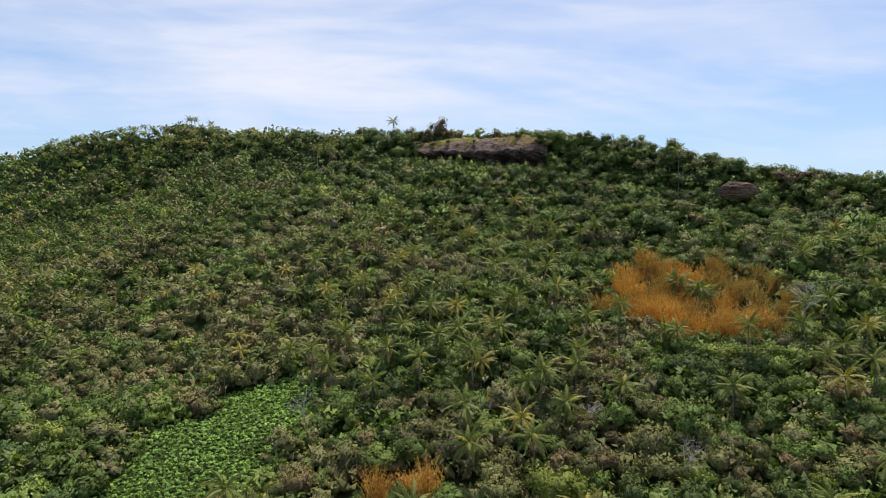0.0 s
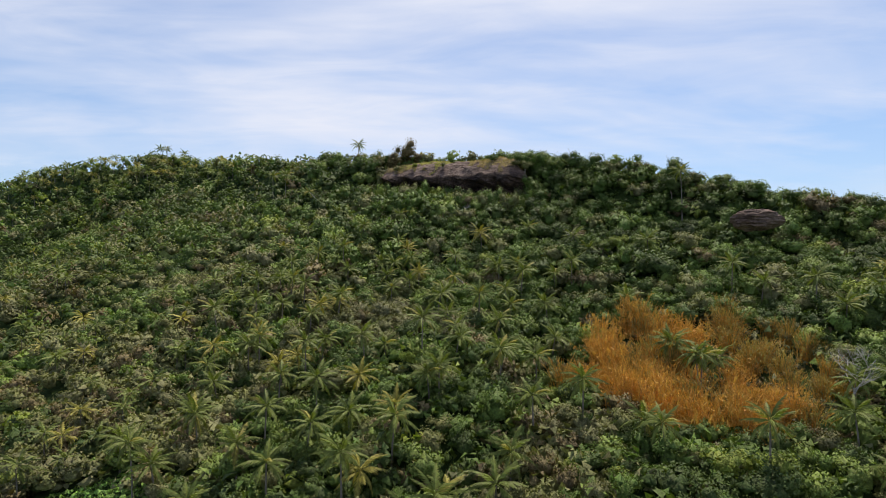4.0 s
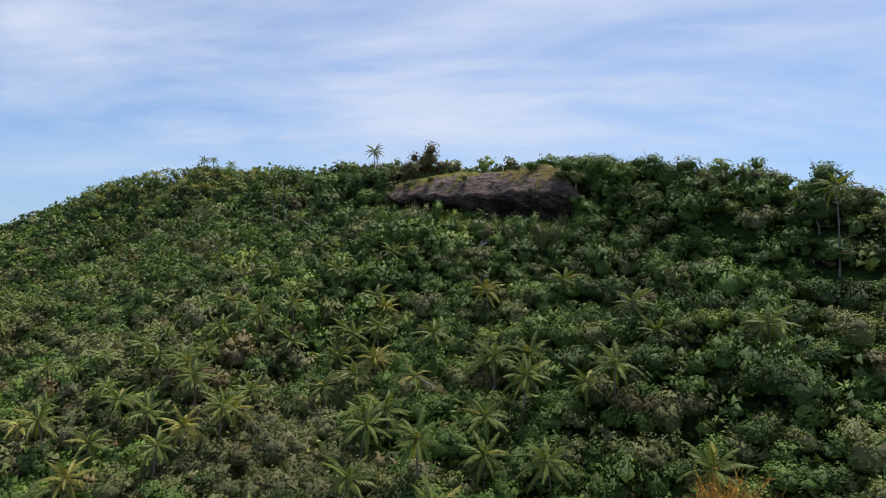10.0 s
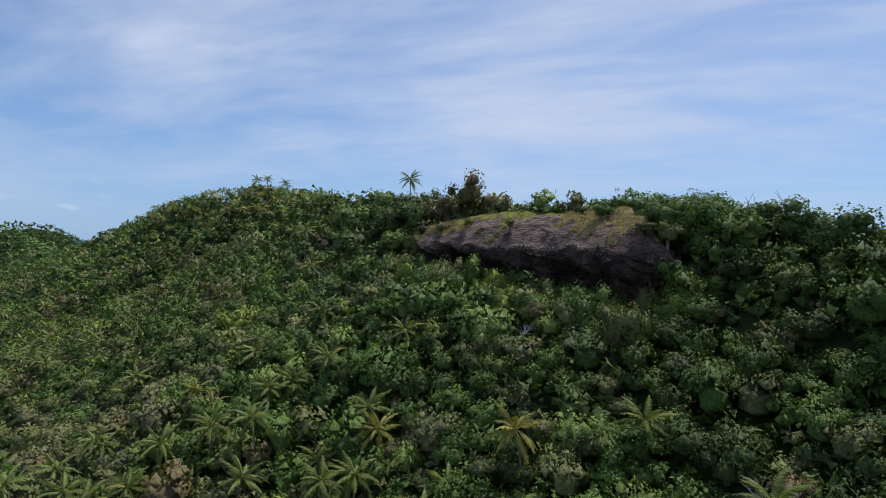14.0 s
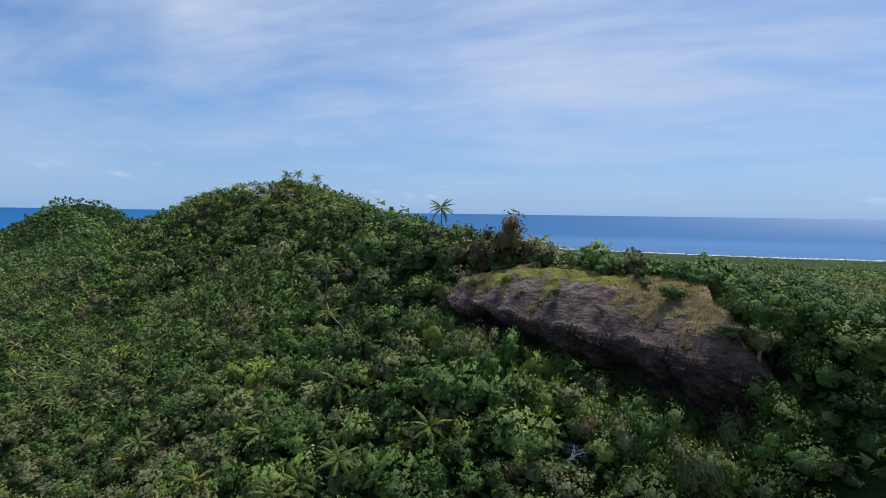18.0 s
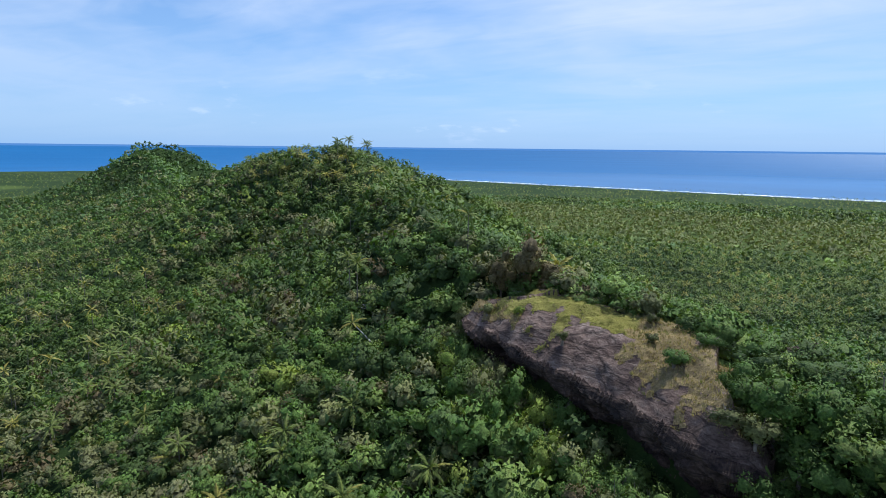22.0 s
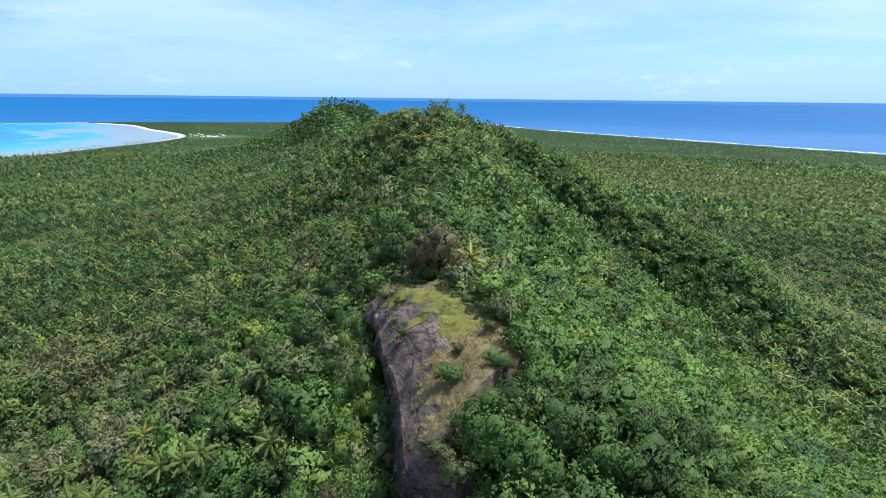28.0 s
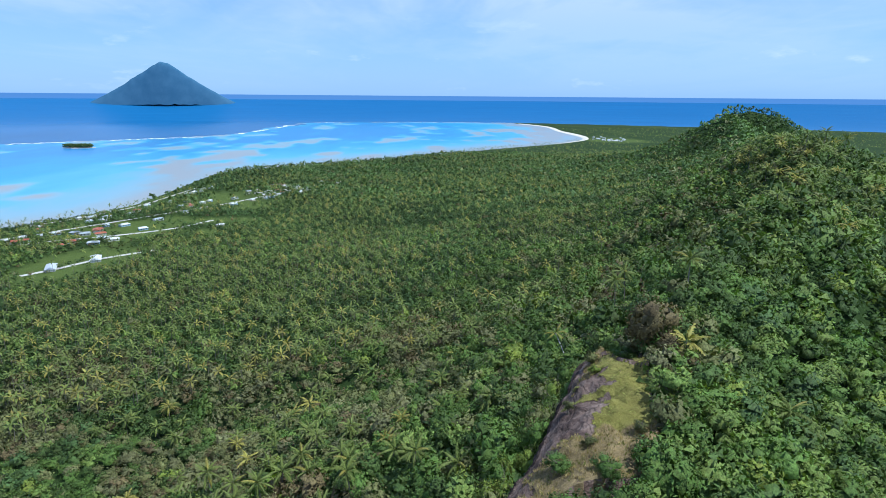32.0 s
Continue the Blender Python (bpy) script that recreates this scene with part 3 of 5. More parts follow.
def strewn(name, shapes, xyz, size, tint, mat, label, category, tilt=0.12):
    """Many plants as one object of the kind stuff: shapes dealt out at random, each turned, sized and coloured."""
    n = len(xyz)
    if not n:
        return None
    deal = rng.integers(0, len(shapes), n)
    vs, fs, ts, ns, base = [], [], [], [], 0
    leafy_ = mat is LEAF
    for k, (v, f) in enumerate(shapes):
        pick = np.flatnonzero(deal == k)
        m = len(pick)
        if not m:
            continue
        q = rng.uniform(0, 2 * math.pi, m)
        c, s = np.cos(q)[:, None], np.sin(q)[:, None]
        sc = size[pick]
        p = v[None] * sc[:, None, :]
        x, y = p[..., 0] * c - p[..., 1] * s, p[..., 0] * s + p[..., 1] * c
        w = np.stack([x, y, p[..., 2]], -1)
        lean = rng.normal(size=(m, 1, 2)) * tilt
        w[..., :2] += w[..., 2:3] * lean
        w += xyz[pick][:, None, :]
        vs.append(w.reshape(-1, 3))
        if leafy_:
            o = leaf_normals(v, f)[None]
            ns.append(np.stack([o[..., 0] * c - o[..., 1] * s, o[..., 0] * s + o[..., 1] * c, o[..., 2] + 0 * c], -1).reshape(-1, 3))
        fs.append((f[None] + (np.arange(m) * len(v))[:, None, None] + base).reshape(-1, 3))
        ts.append(np.repeat(tint[pick], len(v), axis=0))
        base += m * len(v)
    me = mesh_of(name, np.vstack(vs), np.vstack(fs), np.vstack(ts), True, np.vstack(ns) if leafy_ else None)
    return tagged(link_mesh(name, me, mat), label, category, kind="stuff")


# ---- plants: where they stand ----
LINE = np.array([(0, 0, 90), (20, 34, 90), (36, 72, 93), (49, 111, 103), (54, 162, 118), (45, 194, 140), (58, 209, 165), (97, 245, 168), (114, 276, 182)], float)


def reach(x, y, z):
    """Metres from the line of flight."""
    p = np.stack([x, y, z], 1)
    best = np.full(len(p), 1e9)
    for a, b in zip(LINE[:-1], LINE[1:]):
        d = b - a
        t = np.clip(((p - a) @ d) / (d @ d), 0, 1)
        best = np.minimum(best, np.linalg.norm(p - a - t[:, None] * d, axis=1))
    return best


def scatter(x0, x1, y0, y1, cell, jitter=0.95):
    gx, gy = np.meshgrid(np.arange(x0, x1, cell), np.arange(y0, y1, cell))
    x = gx.ravel() + rng.uniform(-0.5, 0.5, gx.size) * cell * jitter
    y = gy.ravel() + rng.uniform(-0.5, 0.5, gx.size) * cell * jitter
    return x, y


def in_sight(x, y):
    """The stretch of country that the flight looks over."""
    east = x < 60 + 0.8 * y
    south = (y > 240 - 0.65 * (114 - x)) | (x > -40 - 0.75 * y)
    return east & south


def crest_offset(x, y):
    """Distance from the crest, and the side of it (negative to the north)."""
    d = np.hypot(x[:, None] - RIDGE[:, 0], y[:, None] - RIDGE[:, 1])
    k = d.argmin(axis=1)
    s = RTAN[k, 0] * (y - RIDGE[k, 1]) - RTAN[k, 1] * (x - RIDGE[k, 0])
    return d[np.arange(len(x)), k], s


def lip_place(x, y):
    """Share of the way along the lip (0 to 1) and metres out from it."""
    d = np.hypot(np.asarray(x)[..., None] - LIP[:, 0], np.asarray(y)[..., None] - LIP[:, 1])
    k = d.argmin(axis=-1)
    return k / (len(LIP) - 1), (np.asarray(x) - LIP[k, 0]) * LIP_N[k, 0] + (np.asarray(y) - LIP[k, 1]) * LIP_N[k, 1], d.min(axis=-1)


BACK = spline(np.array([(-8, 322), (-4, 324.5), (5, 322.5), (16, 319), (27, 316), (37, 311), (45, 303), (49, 296), (51, 292)], float), 12)
FOOT = np.vstack([LIP, BACK[-2:0:-1]])


def on_rock(x, y):
    return shore(x, y, FOOT) > -0.5


def in_bamboo(x, y):
    """Under one inside the stands of dry bamboo."""
    a = np.hypot((x - 75) / 27, (y - 178) / 24) + (soft_noise(x, y, 12, 33) - 0.5) * 0.35
    return np.minimum(a, np.hypot((x + 7) / 11, (y - 104) / 9))


def in_meadow(x, y):
    """Under one in the clearing overgrown with creepers."""
    return np.hypot((x + 51 - 0.25 * (y - 125)) / 15, (y - 126) / 27) + (soft_noise(x, y, 9, 31) - 0.5) * 0.7


def plant_colours(x, y, z):
    """The colour of each plant by its place: drier and more mixed low on the south slope, darker high up, fresher on the north side."""
    n = len(x)
    d, s = crest_offset(x, y)
    dry = soft_noise(x, y, 34, 41) * 0.6 + soft_noise(x, y, 11, 42) * 0.4
    low = smooth(35, 110, d) * (s > 0) * (1 - smooth(230, 330, np.hypot(x - 20, (y - 150) * 0.9)))
    names = np.full(n, "mid", dtype="<U6")
    r = rng.random(n)
    names[r < 0.34] = "dark"
    names[(r > 0.80)] = "fresh"
    names[(r > 0.98)] = "lime"
    names[(r > 0.64) & (r < 0.72)] = "olive"
    north = (s < 0) & (d > 12)
    names[north & (r > 0.55)] = "fresh"
    names[north & (r > 0.965)] = "lime"
    names[north & (r < 0.12)] = "blue"
    west = (s > 0) & (x < -20) & (d < 170)
    names[west & (r > 0.40) & (r < 0.48)] = "khaki"
    # far plain and far hill go bluer: haze worked into the leaf colour
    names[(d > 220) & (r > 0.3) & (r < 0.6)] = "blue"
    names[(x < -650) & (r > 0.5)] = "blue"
    r2 = rng.random(n)
    t = low * 0.85 * smooth(0.40, 0.66, dry)
    swap = r2 < t
    names[swap] = rng.choice(["olive", "khaki", "olive", "olive", "khaki", "brown"], swap.sum())
    few = (~swap) & (r2 > 0.94) & (s > 0)
    names[few] = rng.choice(["brown", "olive", "khaki"], few.sum())
    cols = np.array([GREENS[k] for k in names])
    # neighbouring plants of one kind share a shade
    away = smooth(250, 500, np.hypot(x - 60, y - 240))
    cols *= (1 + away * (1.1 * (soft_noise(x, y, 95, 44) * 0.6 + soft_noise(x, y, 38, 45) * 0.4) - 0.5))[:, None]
    sere = (smooth(1180, 1300, y) * (1 - smooth(1680, 1850, y)) * smooth(-1300, -900, x))[:, None] * 0.8
    cols = cols * (1 - sere) + np.array([(0.100, 0.112, 0.026)]) * sere
    cols *= (0.75 + 0.5 * soft_noise(x, y, 14, 43))[:, None] * rng.uniform(0.88, 1.12, (n, 1))
    return cols, names


def tuft_crown(seed, leaves, leaf, lobes=5):
    """A small crown for woods far off: sprays round a dense heart."""
    v, f = blob(4, 2, np.random.default_rng(seed), 0.3)
    return join([crown(seed, leaves, lobes, leaf, None, ragged=0.3), (v * np.array([0.5, 0.5, 0.42]), f)])


CROWN_A = [crown(100 + k, 570, 10 + k % 3, 0.088, (4, 2), ragged=0.42) for k in range(8)]
CROWN_B = [crown(200 + k, 165, 7 + k % 2, 0.150, (4, 2), ragged=0.42) for k in range(8)]
CROWN_C = [tuft_crown(300 + k, 84, 0.225, 6) for k in range(9)]
CROWN_D = [tuft_crown(400 + k, 19, 0.37, 4) for k in range(9)]
CROWN_E = [crown(430 + k, 10, 3, 0.55, None) for k in range(9)]
BUSH = [tuft_crown(450 + k, 26, 0.36) for k in range(6)]

# broadleaf wood in rings, finer near the line of flight
RINGS = [(0, 100, 4.3, CROWN_A, (-160, 230, 80, 400)), (100, 190, 4.8, CROWN_B, (-260, 320, 70, 500)), (190, 420, 6.0, CROWN_C, (-480, 420, -60, 700)),
         (420, 900, 6.6, CROWN_D, (-950, 500, -450, 1200)), (900, 1900, 10.0, CROWN_E, (-1900, 700, -500, 2100)),
         (0, 150, 3.7, BUSH, (-180, 250, 80, 420))]
near_wood = None
for lo, hi, cell, shapes, box in RINGS:
    x, y = scatter(*box, cell)
    z = ground(x, y)
    r = reach(x, y, z)
    ok = (r >= lo) & (r < hi) & (z > 2.0) & ~on_rock(x, y) & (in_bamboo(x, y) > 0.9) & (in_meadow(x, y) > 1.15)
    ok &= rng.random(len(x)) > cleared(x, y) * np.where(y > 1000, 0.6, 0.93)
    ok &= ~((y < 60) & (x > -60)) & in_sight(x, y)
    if hi > 500:
        ok &= (y - 300 > -0.2 * (x - 300)) | (x < -150)
    x, y, z = x[ok], y[ok], z[ok]
    d, s = crest_offset(x, y)
    cols, names = plant_colours(x, y, z)
    low = smooth(45, 120, d) * (s > 0)
    bushy = shapes is BUSH
    rad = cell * rng.uniform(0.58, 0.92, len(x)) * (1 - 0.2 * low * (not bushy))
    big = rng.random(len(x)) < (0.0 if bushy else 0.14)
    rad[big] *= rng.uniform(1.2, 1.5, big.sum())
    rad *= 0.82 if hi > 500 else 1.0
    hgt = rad * rng.uniform(0.8, 1.3, len(x))
    xyz = np.stack([x, y, z + hgt * 0.35 + rng.uniform(0, 0.4 if bushy else 3.2, len(x)) * (1 - 0.4 * low)], 1)
    size = np.stack([rad, rad, hgt], 1)
    if lo == 0 and not bushy:
        near_wood = (xyz, size, cols, names, reach(*xyz.T))
        continue
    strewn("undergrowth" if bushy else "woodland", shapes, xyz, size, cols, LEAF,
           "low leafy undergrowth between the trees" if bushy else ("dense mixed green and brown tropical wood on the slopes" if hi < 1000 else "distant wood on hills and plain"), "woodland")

# nearest trees one by one
xyz, size, cols, names, r = near_wood
order = np.argsort(r)
single = np.zeros(len(r), bool)
single[order[:150]] = True
strewn("woodland", CROWN_A, xyz[~single], size[~single], cols[~single], LEAF, "dense green shrubs and small trees on the ridge slopes", "woodland")
KIND = {"dark": "dark green", "mid": "green", "fresh": "fresh green", "lime": "yellow-green", "olive": "olive green", "khaki": "dry khaki", "brown": "brown withered", "grey": "grey half-bare",
        "blue": "deep green"}
made = {}
for i in np.flatnonzero(single):
    key = (str(names[i]), int(rng.integers(0, 3)))
    if key not in made:
        v, f = CROWN_A[(key[1] * 2 + len(key[0])) % 8]
        cm = mesh_of("crown", v, f, np.tile(np.array(GREENS[key[0]]), (len(v), 1)), True, leaf_normals(v, f))
        cm.materials.append(LEAF)
        tv, tf = tube([(0, 0, -1.6), (0.05, 0, -0.8), (0.1, 0.05, 0.0)], (0.07, 0.05, 0.035), 6)
        lv, lf = tube([(0.05, 0, -0.6), (0.25, 0, -0.15), (0.5, 0.03, 0.2)], (0.03, 0.022, 0.01), 4)
        tm, lm = mesh_of("trunk", tv, tf), mesh_of("limb", lv, lf)
        tm.materials.append(BARK), lm.materials.append(BARK)
        made[key] = (cm, tm, lm)
    tree = new("tree")
    tree.matrix_basis = Matrix.LocRotScale(xyz[i], Euler((0, 0, rng.uniform(0, 6.28))), size[i])
    for nm, me, q in zip(("crown", "trunk", "limb", "limb"), (*made[key], made[key][2]), (0, 0, 0.4, 2.7)):
        ob = new(nm, me)
        ob.parent, ob.rotation_euler = tree, (0, 0, q)
    tagged(tree, KIND[key[0]] + " broadleaf tree standing among dense slope wood", "tree", "trees on the slope")

# ---- palms ----
FRONDS = []
for k in range(6):
    v, f = frond(500 + k, 5, 15, 4.6, (0.2, 0.45, 0.7, 0.95, 0.3, 0.6)[k])
    for shade in ("palm", "palm_y"):
        me = mesh_of("frond", v, f, np.tile(np.array(GREENS[shade]), (len(v), 1)))
        me.materials.append(FROND)
        FRONDS.append(me)


def palm(height, lean, seed, yellow=False, count=17):
    """A coconut palm: ringed leaning trunk, fronds each on its own, a bunch of nuts."""
    rs = np.random.default_rng(seed)
    (v, f), top = palm_trunk(seed, height, lean)
    base = new("coconut_palm")
    me = mesh_of("trunk", v, f, smooth_faces=True)
    link_mesh("trunk", me, PALM_BARK, base)
    for k in range(count):
        q = k * 2.4 + rs.uniform(-0.25, 0.25)
        old = k / count
        ob = new("frond", FRONDS[2 * int(rs.integers(0, 6)) + (1 if yellow or rs.random() < 0.05 else 0)])
        ob.parent = base
        ob.matrix_basis = Matrix.LocRotScale(Vector(top), Euler((rs.uniform(-0.3, 0.3), 0.75 * old - 1.1 * (1 - old) + rs.uniform(-0.15, 0.15), q)), Vector((1, 1, 1)) * rs.uniform(0.85, 1.1))
    return base


def settle(x, y, sink=0.4):
    return float(ground(np.array([x]), np.array([y]))[0]) - sink


PALMS = {}


def plant_palm(x, y, crown_z, seed, yellow=False, lean=None, label="coconut palm with arching green fronds rising from the slope wood"):
    z = settle(x, y)
    h = max(4.5, crown_z - z)
    lean = (seed * 37 % 10) / 10 * 1.6 if lean is None else lean
    key = (round(h * 2), round(lean), yellow, seed % 3)
    if key not in PALMS:
        PALMS[key] = palm(round(h * 2) / 2, round(lean), seed % 3 + 7, yellow)
        ob = PALMS[key]
        ob.matrix_basis = pose(x, y, z, 0, 0, seed * 53 % 360)
    else:
        ob = copy_thing(PALMS[key], pose(x, y, z, 0, 0, seed * 53 % 360))
    return tagged(ob, label, "palm", "coconut palms")


# palms that stand out: x, y, height of the crown above the sea
for k, (x, y, cz) in enumerate([(-29, 345, 143), (70, 179, 71), (73, 170, 70), (47, 257, 99), (21, 252, 88), (7, 186, 65), (64, 237, 88), (97, 249, 118),
                                (-22, 274, 91), (-40, 246, 78), (0, 252, 86), (-47, 292, 91), (-72, 345, 127), (-98, 343, 99), (-108, 291, 71), (16.5, 345, 126), (14, 402, 105),
                                (-84, 390, 140), (-89, 393, 140), (-64, 339, 127), (-75, 382, 138.5), (-69, 386, 137), (-108, 294, 71), (-173, 287, 58), (-69, 228, 62), (-77, 283, 79), (-43, 352, 138)]):
    plant_palm(x, y, cz, k * 3 + 1, lean=0 if k in (0,) else None)
plant_palm(31, 255, 97, 5, True, label="yellowing coconut palm among dark shrubs")



def leaning_palm(base, head, seed, label):
    """A palm whose bare pale trunk slants from its foot to its crown."""
    rs = np.random.default_rng(seed)
    z = settle(base[0], base[1])
    ob = new("coconut_palm")
    ob.matrix_basis = pose(base[0], base[1], z)
    t = np.linspace(0, 1, 9)[:, None]
    end = np.array((head[0] - base[0], head[1] - base[1], head[2] - z))
    link_mesh("trunk", mesh_of("trunk", *tube(t * end + np.array([0, 0, 1.2]) * t * (1 - t), np.linspace(0.24, 0.13, 9), 7), smooth_faces=True), BONE, ob)
    for k in range(13):
        fr = new("frond", FRONDS[2 * int(rs.integers(0, 6)) + k % 2])
        fr.parent = ob
        fr.matrix_basis = Matrix.LocRotScale(Vector(end), Euler((rs.uniform(-0.3, 0.3), 1.6 * k / 13 - 0.95, k * 2.4)), Vector((0.8, 0.8, 0.8)))
    return tagged(ob, label, "palm", "coconut palms")


leaning_palm((27.5, 234), (22, 227.5, 83), 3, "coconut palm on a long slanting pale trunk over creepers")
leaning_palm((37, 229), (34, 236, 84), 4, "slender slanting palm among creepers on the slope")
leaning_palm((-38.5, 319), (-46, 316, 116.5), 5, "yellowing palm on a leaning white trunk above the slope")
leaning_palm((-62, 276), (-71, 279, 80), 6, "leaning pale-trunked palm among slope shrubs")

# the rest of the palms, thick on the lower slope and along the far crest
px, py = scatter(-200, 260, 85, 600, 10.2)
pz = ground(px, py)
d, s = crest_offset(px, py)
r = reach(px, py, pz + 9)
odds = np.where(s > 0, smooth(28, 70, d) * (0.12 + 0.88 * smooth(0.42, 0.62, soft_noise(px, py, 30, 51))), (0.65 * smooth(50, 110, d) + 0.05) * smooth(0.3, 0.55, soft_noise(px, py, 32, 52)))
odds *= np.where(px < -60, 0.45, 0.8)
ok = (rng.random(len(px)) < odds) & (in_meadow(px, py) > 1.0) & ~on_rock(px, py) & (r < 320) & (in_bamboo(px, py) > 1.0) & (py > 88)
ok &= ~((px > 40) & (px < 112) & (py > 262) & (py < 335))      # none on the crest beside the outcrop
px, py, pz, r = px[ok], py[ok], pz[ok], r[ok]
order = np.argsort(r)
for k in order[:170]:
    plant_palm(float(px[k]), float(py[k]), float(pz[k]) + (6, 7, 8.2, 10)[k % 4], int(k), yellow=k % 9 == 0)
rest = order[170:]

HEAD_B = [palm_head(600 + k, 14, 3, 6, 4.2) for k in range(4)]
HEAD_C = [palm_head(620 + k, 9, 2, 0, 4.6) for k in range(5)]
HEAD_D = [palm_head(640 + k, 8, 2, 0, 4.8) for k in range(5)]


def far_palms(x, y, z, heads, label, tall=(4.5, 8), trunks=True):
    n = len(x)
    if not n:
        return
    h = rng.uniform(*tall, n)
    cols = np.where(rng.random((n, 1)) < 0.2, np.array([GREENS["palm_y"]]), np.array([GREENS["palm"]])) * rng.uniform(0.8, 1.3, (n, 1))
    sc = rng.uniform(0.8, 1.15, n)
    strewn("palm_crowns", heads, np.stack([x, y, z + h], 1), np.stack([sc, sc, sc], 1), cols, FROND, label, "palms")
    if trunks:
        tv, tf = tube([(0, 0, 0), (0, 0, 1)], (0.2, 0.12), 3)
        strewn("palm_trunks", [(tv, tf)], np.stack([x, y, z - 0.3], 1), np.stack([np.ones(n), np.ones(n), h + 0.3], 1), np.tile(np.array([[0.25, 0.22, 0.18]]), (n, 1)), PALM_BARK,
               "grey palm trunks among the wood", "palms", 0.03)


far_palms(px[rest], py[rest], pz[rest], HEAD_B, "coconut palm crowns scattered over the slopes")
# crest of the second hill
px, py = scatter(-350, -90, 390, 570, 6.2)
d, s = crest_offset(px, py)
pz = ground(px, py)
ok = (rng.random(len(px)) < np.where(s > 0, 0.9, 0.2) * (1 - smooth(20, 95, d)) * smooth(120, 137, pz) + 0.03)
far_palms(px[ok], py[ok], pz[ok], HEAD_B, "palms crowding the top of the second hill", (6.0, 9.0))
for k, (x, y) in enumerate([(-203, 495), (-203, 484.5), (-192, 498)]):
    plant_palm(x, y, 165.5 - 1.5 * k, 70 + k, label="tall coconut palm standing above the hilltop")
# plain
for lo, hi, cell, heads, tr in ((250, 700, 9.0, HEAD_C, True), (700, 1300, 11.5, HEAD_C, False), (1300, 2300, 17.0, HEAD_D, False), (2300, 4000, 30.0, HEAD_D, False)):
    px, py = scatter(-min(hi, 3300), min(hi * 0.45, 1100), -500, min(hi + 300, 2680), cell)
    pz = ground(px, py)
    r = np.hypot(px - 80, py - 240)
    hill = pz - 3.4
    grove = soft_noise(px, py, 110, 61) * 0.6 + soft_noise(px, py, 45, 62) * 0.4
    ok = (r > lo) & (r < hi) & (pz > 2.2) & (hill < 75) & (shore(px, py) > 15) & (rng.random(len(px)) < (0.25 + 0.75 * smooth(0.3, 0.6, grove)) * (1 - 0.9 * cleared(px, py)) * (1 - 0.75 * smooth(10, 60, hill)))
    ok &= ((py + 100 > -0.3 * px) | (px < -150)) & ~((py < 60) & (px > -150)) & in_sight(px, py)
    far_palms(px[ok], py[ok], pz[ok], heads, "coconut plantation covering the coastal plain", (7, 13), tr)

# ---- the outcrop ----
def basalt(name, deep, mid, light, pale, lichen_from=0.64):
    """Bedded volcanic rock with cracks, grit and patches of lichen."""
    m, nt, b = material(name, 0.85, 0.25)
    pos = nt.nodes.new("ShaderNodeNewGeometry").outputs["Position"]
    bed = noised(nt, mapped(nt, pos, rot=(0, 8, 30), scale=(0.45, 0.45, 1.3)), 1.0, 7, 0.7, 0.8)
    lump = noised(nt, pos, 0.16, 5, 0.6)
    grit = noised(nt, pos, 2.6, 5, 0.7)
    f = maths(nt, "ADD", maths(nt, "MULTIPLY", bed, 0.45), maths(nt, "ADD", maths(nt, "MULTIPLY", lump, 0.4), maths(nt, "MULTIPLY", grit, 0.2)))
    rockc = ramp(nt, f, [(0.38, deep), (0.475, mid), (0.56, light), (0.66, pale)])
    vor = nt.nodes.new("ShaderNodeTexVoronoi")
    vor.feature = "DISTANCE_TO_EDGE"
    vor.inputs["Scale"].default_value = 0.22
    nt.links.new(mapped(nt, pos, rot=(0, 0, 28), scale=(0.35, 1.2, 2.2)), vor.inputs["Vector"])
    crack = ramp(nt, vor.outputs["Distance"], [(0.0, (0.12, 0.12, 0.12)), (0.05, (1, 1, 1))])
    lichen = ramp(nt, noised(nt, pos, 0.9, 6, 0.7), [(lichen_from, (0, 0, 0)), (lichen_from + 0.08, (0.55, 0.55, 0.55))])
    rockc = mixed(nt, lichen, mixed(nt, 0.6, rockc, crack, "MULTIPLY"), (0.27, 0.225, 0.18))
    nt.links.new(rockc, b.inputs["Base Color"])
    bumped(nt, b, maths(nt, "ADD", maths(nt, "MULTIPLY", f, 2.0), maths(nt, "MULTIPLY", maths(nt, "MINIMUM", vor.outputs["Distance"], 0.06), 1.5)), 1.0, 0.6)
    return m


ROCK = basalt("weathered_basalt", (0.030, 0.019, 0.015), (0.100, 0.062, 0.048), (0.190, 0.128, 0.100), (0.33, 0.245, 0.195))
# same rock for the face, the undercut's shade put into darker colours
CLIFF = basalt("shade_toned_basalt", (0.010, 0.007, 0.006), (0.034, 0.021, 0.017), (0.080, 0.050, 0.038), (0.16, 0.105, 0.075), 0.70)

FACE = np.array([(0.5, -0.6), (0.8, -1.6), (0.6, -3.0), (-0.6, -4.4), (-2.4, -5.6), (-3.4, -7.0), (-3.4, -9.0), (-2.2, -11.0), (-0.6, -13.5), (1.6, -18.0), (3.0, -24.0)], float)   # metres out, metres below the lip


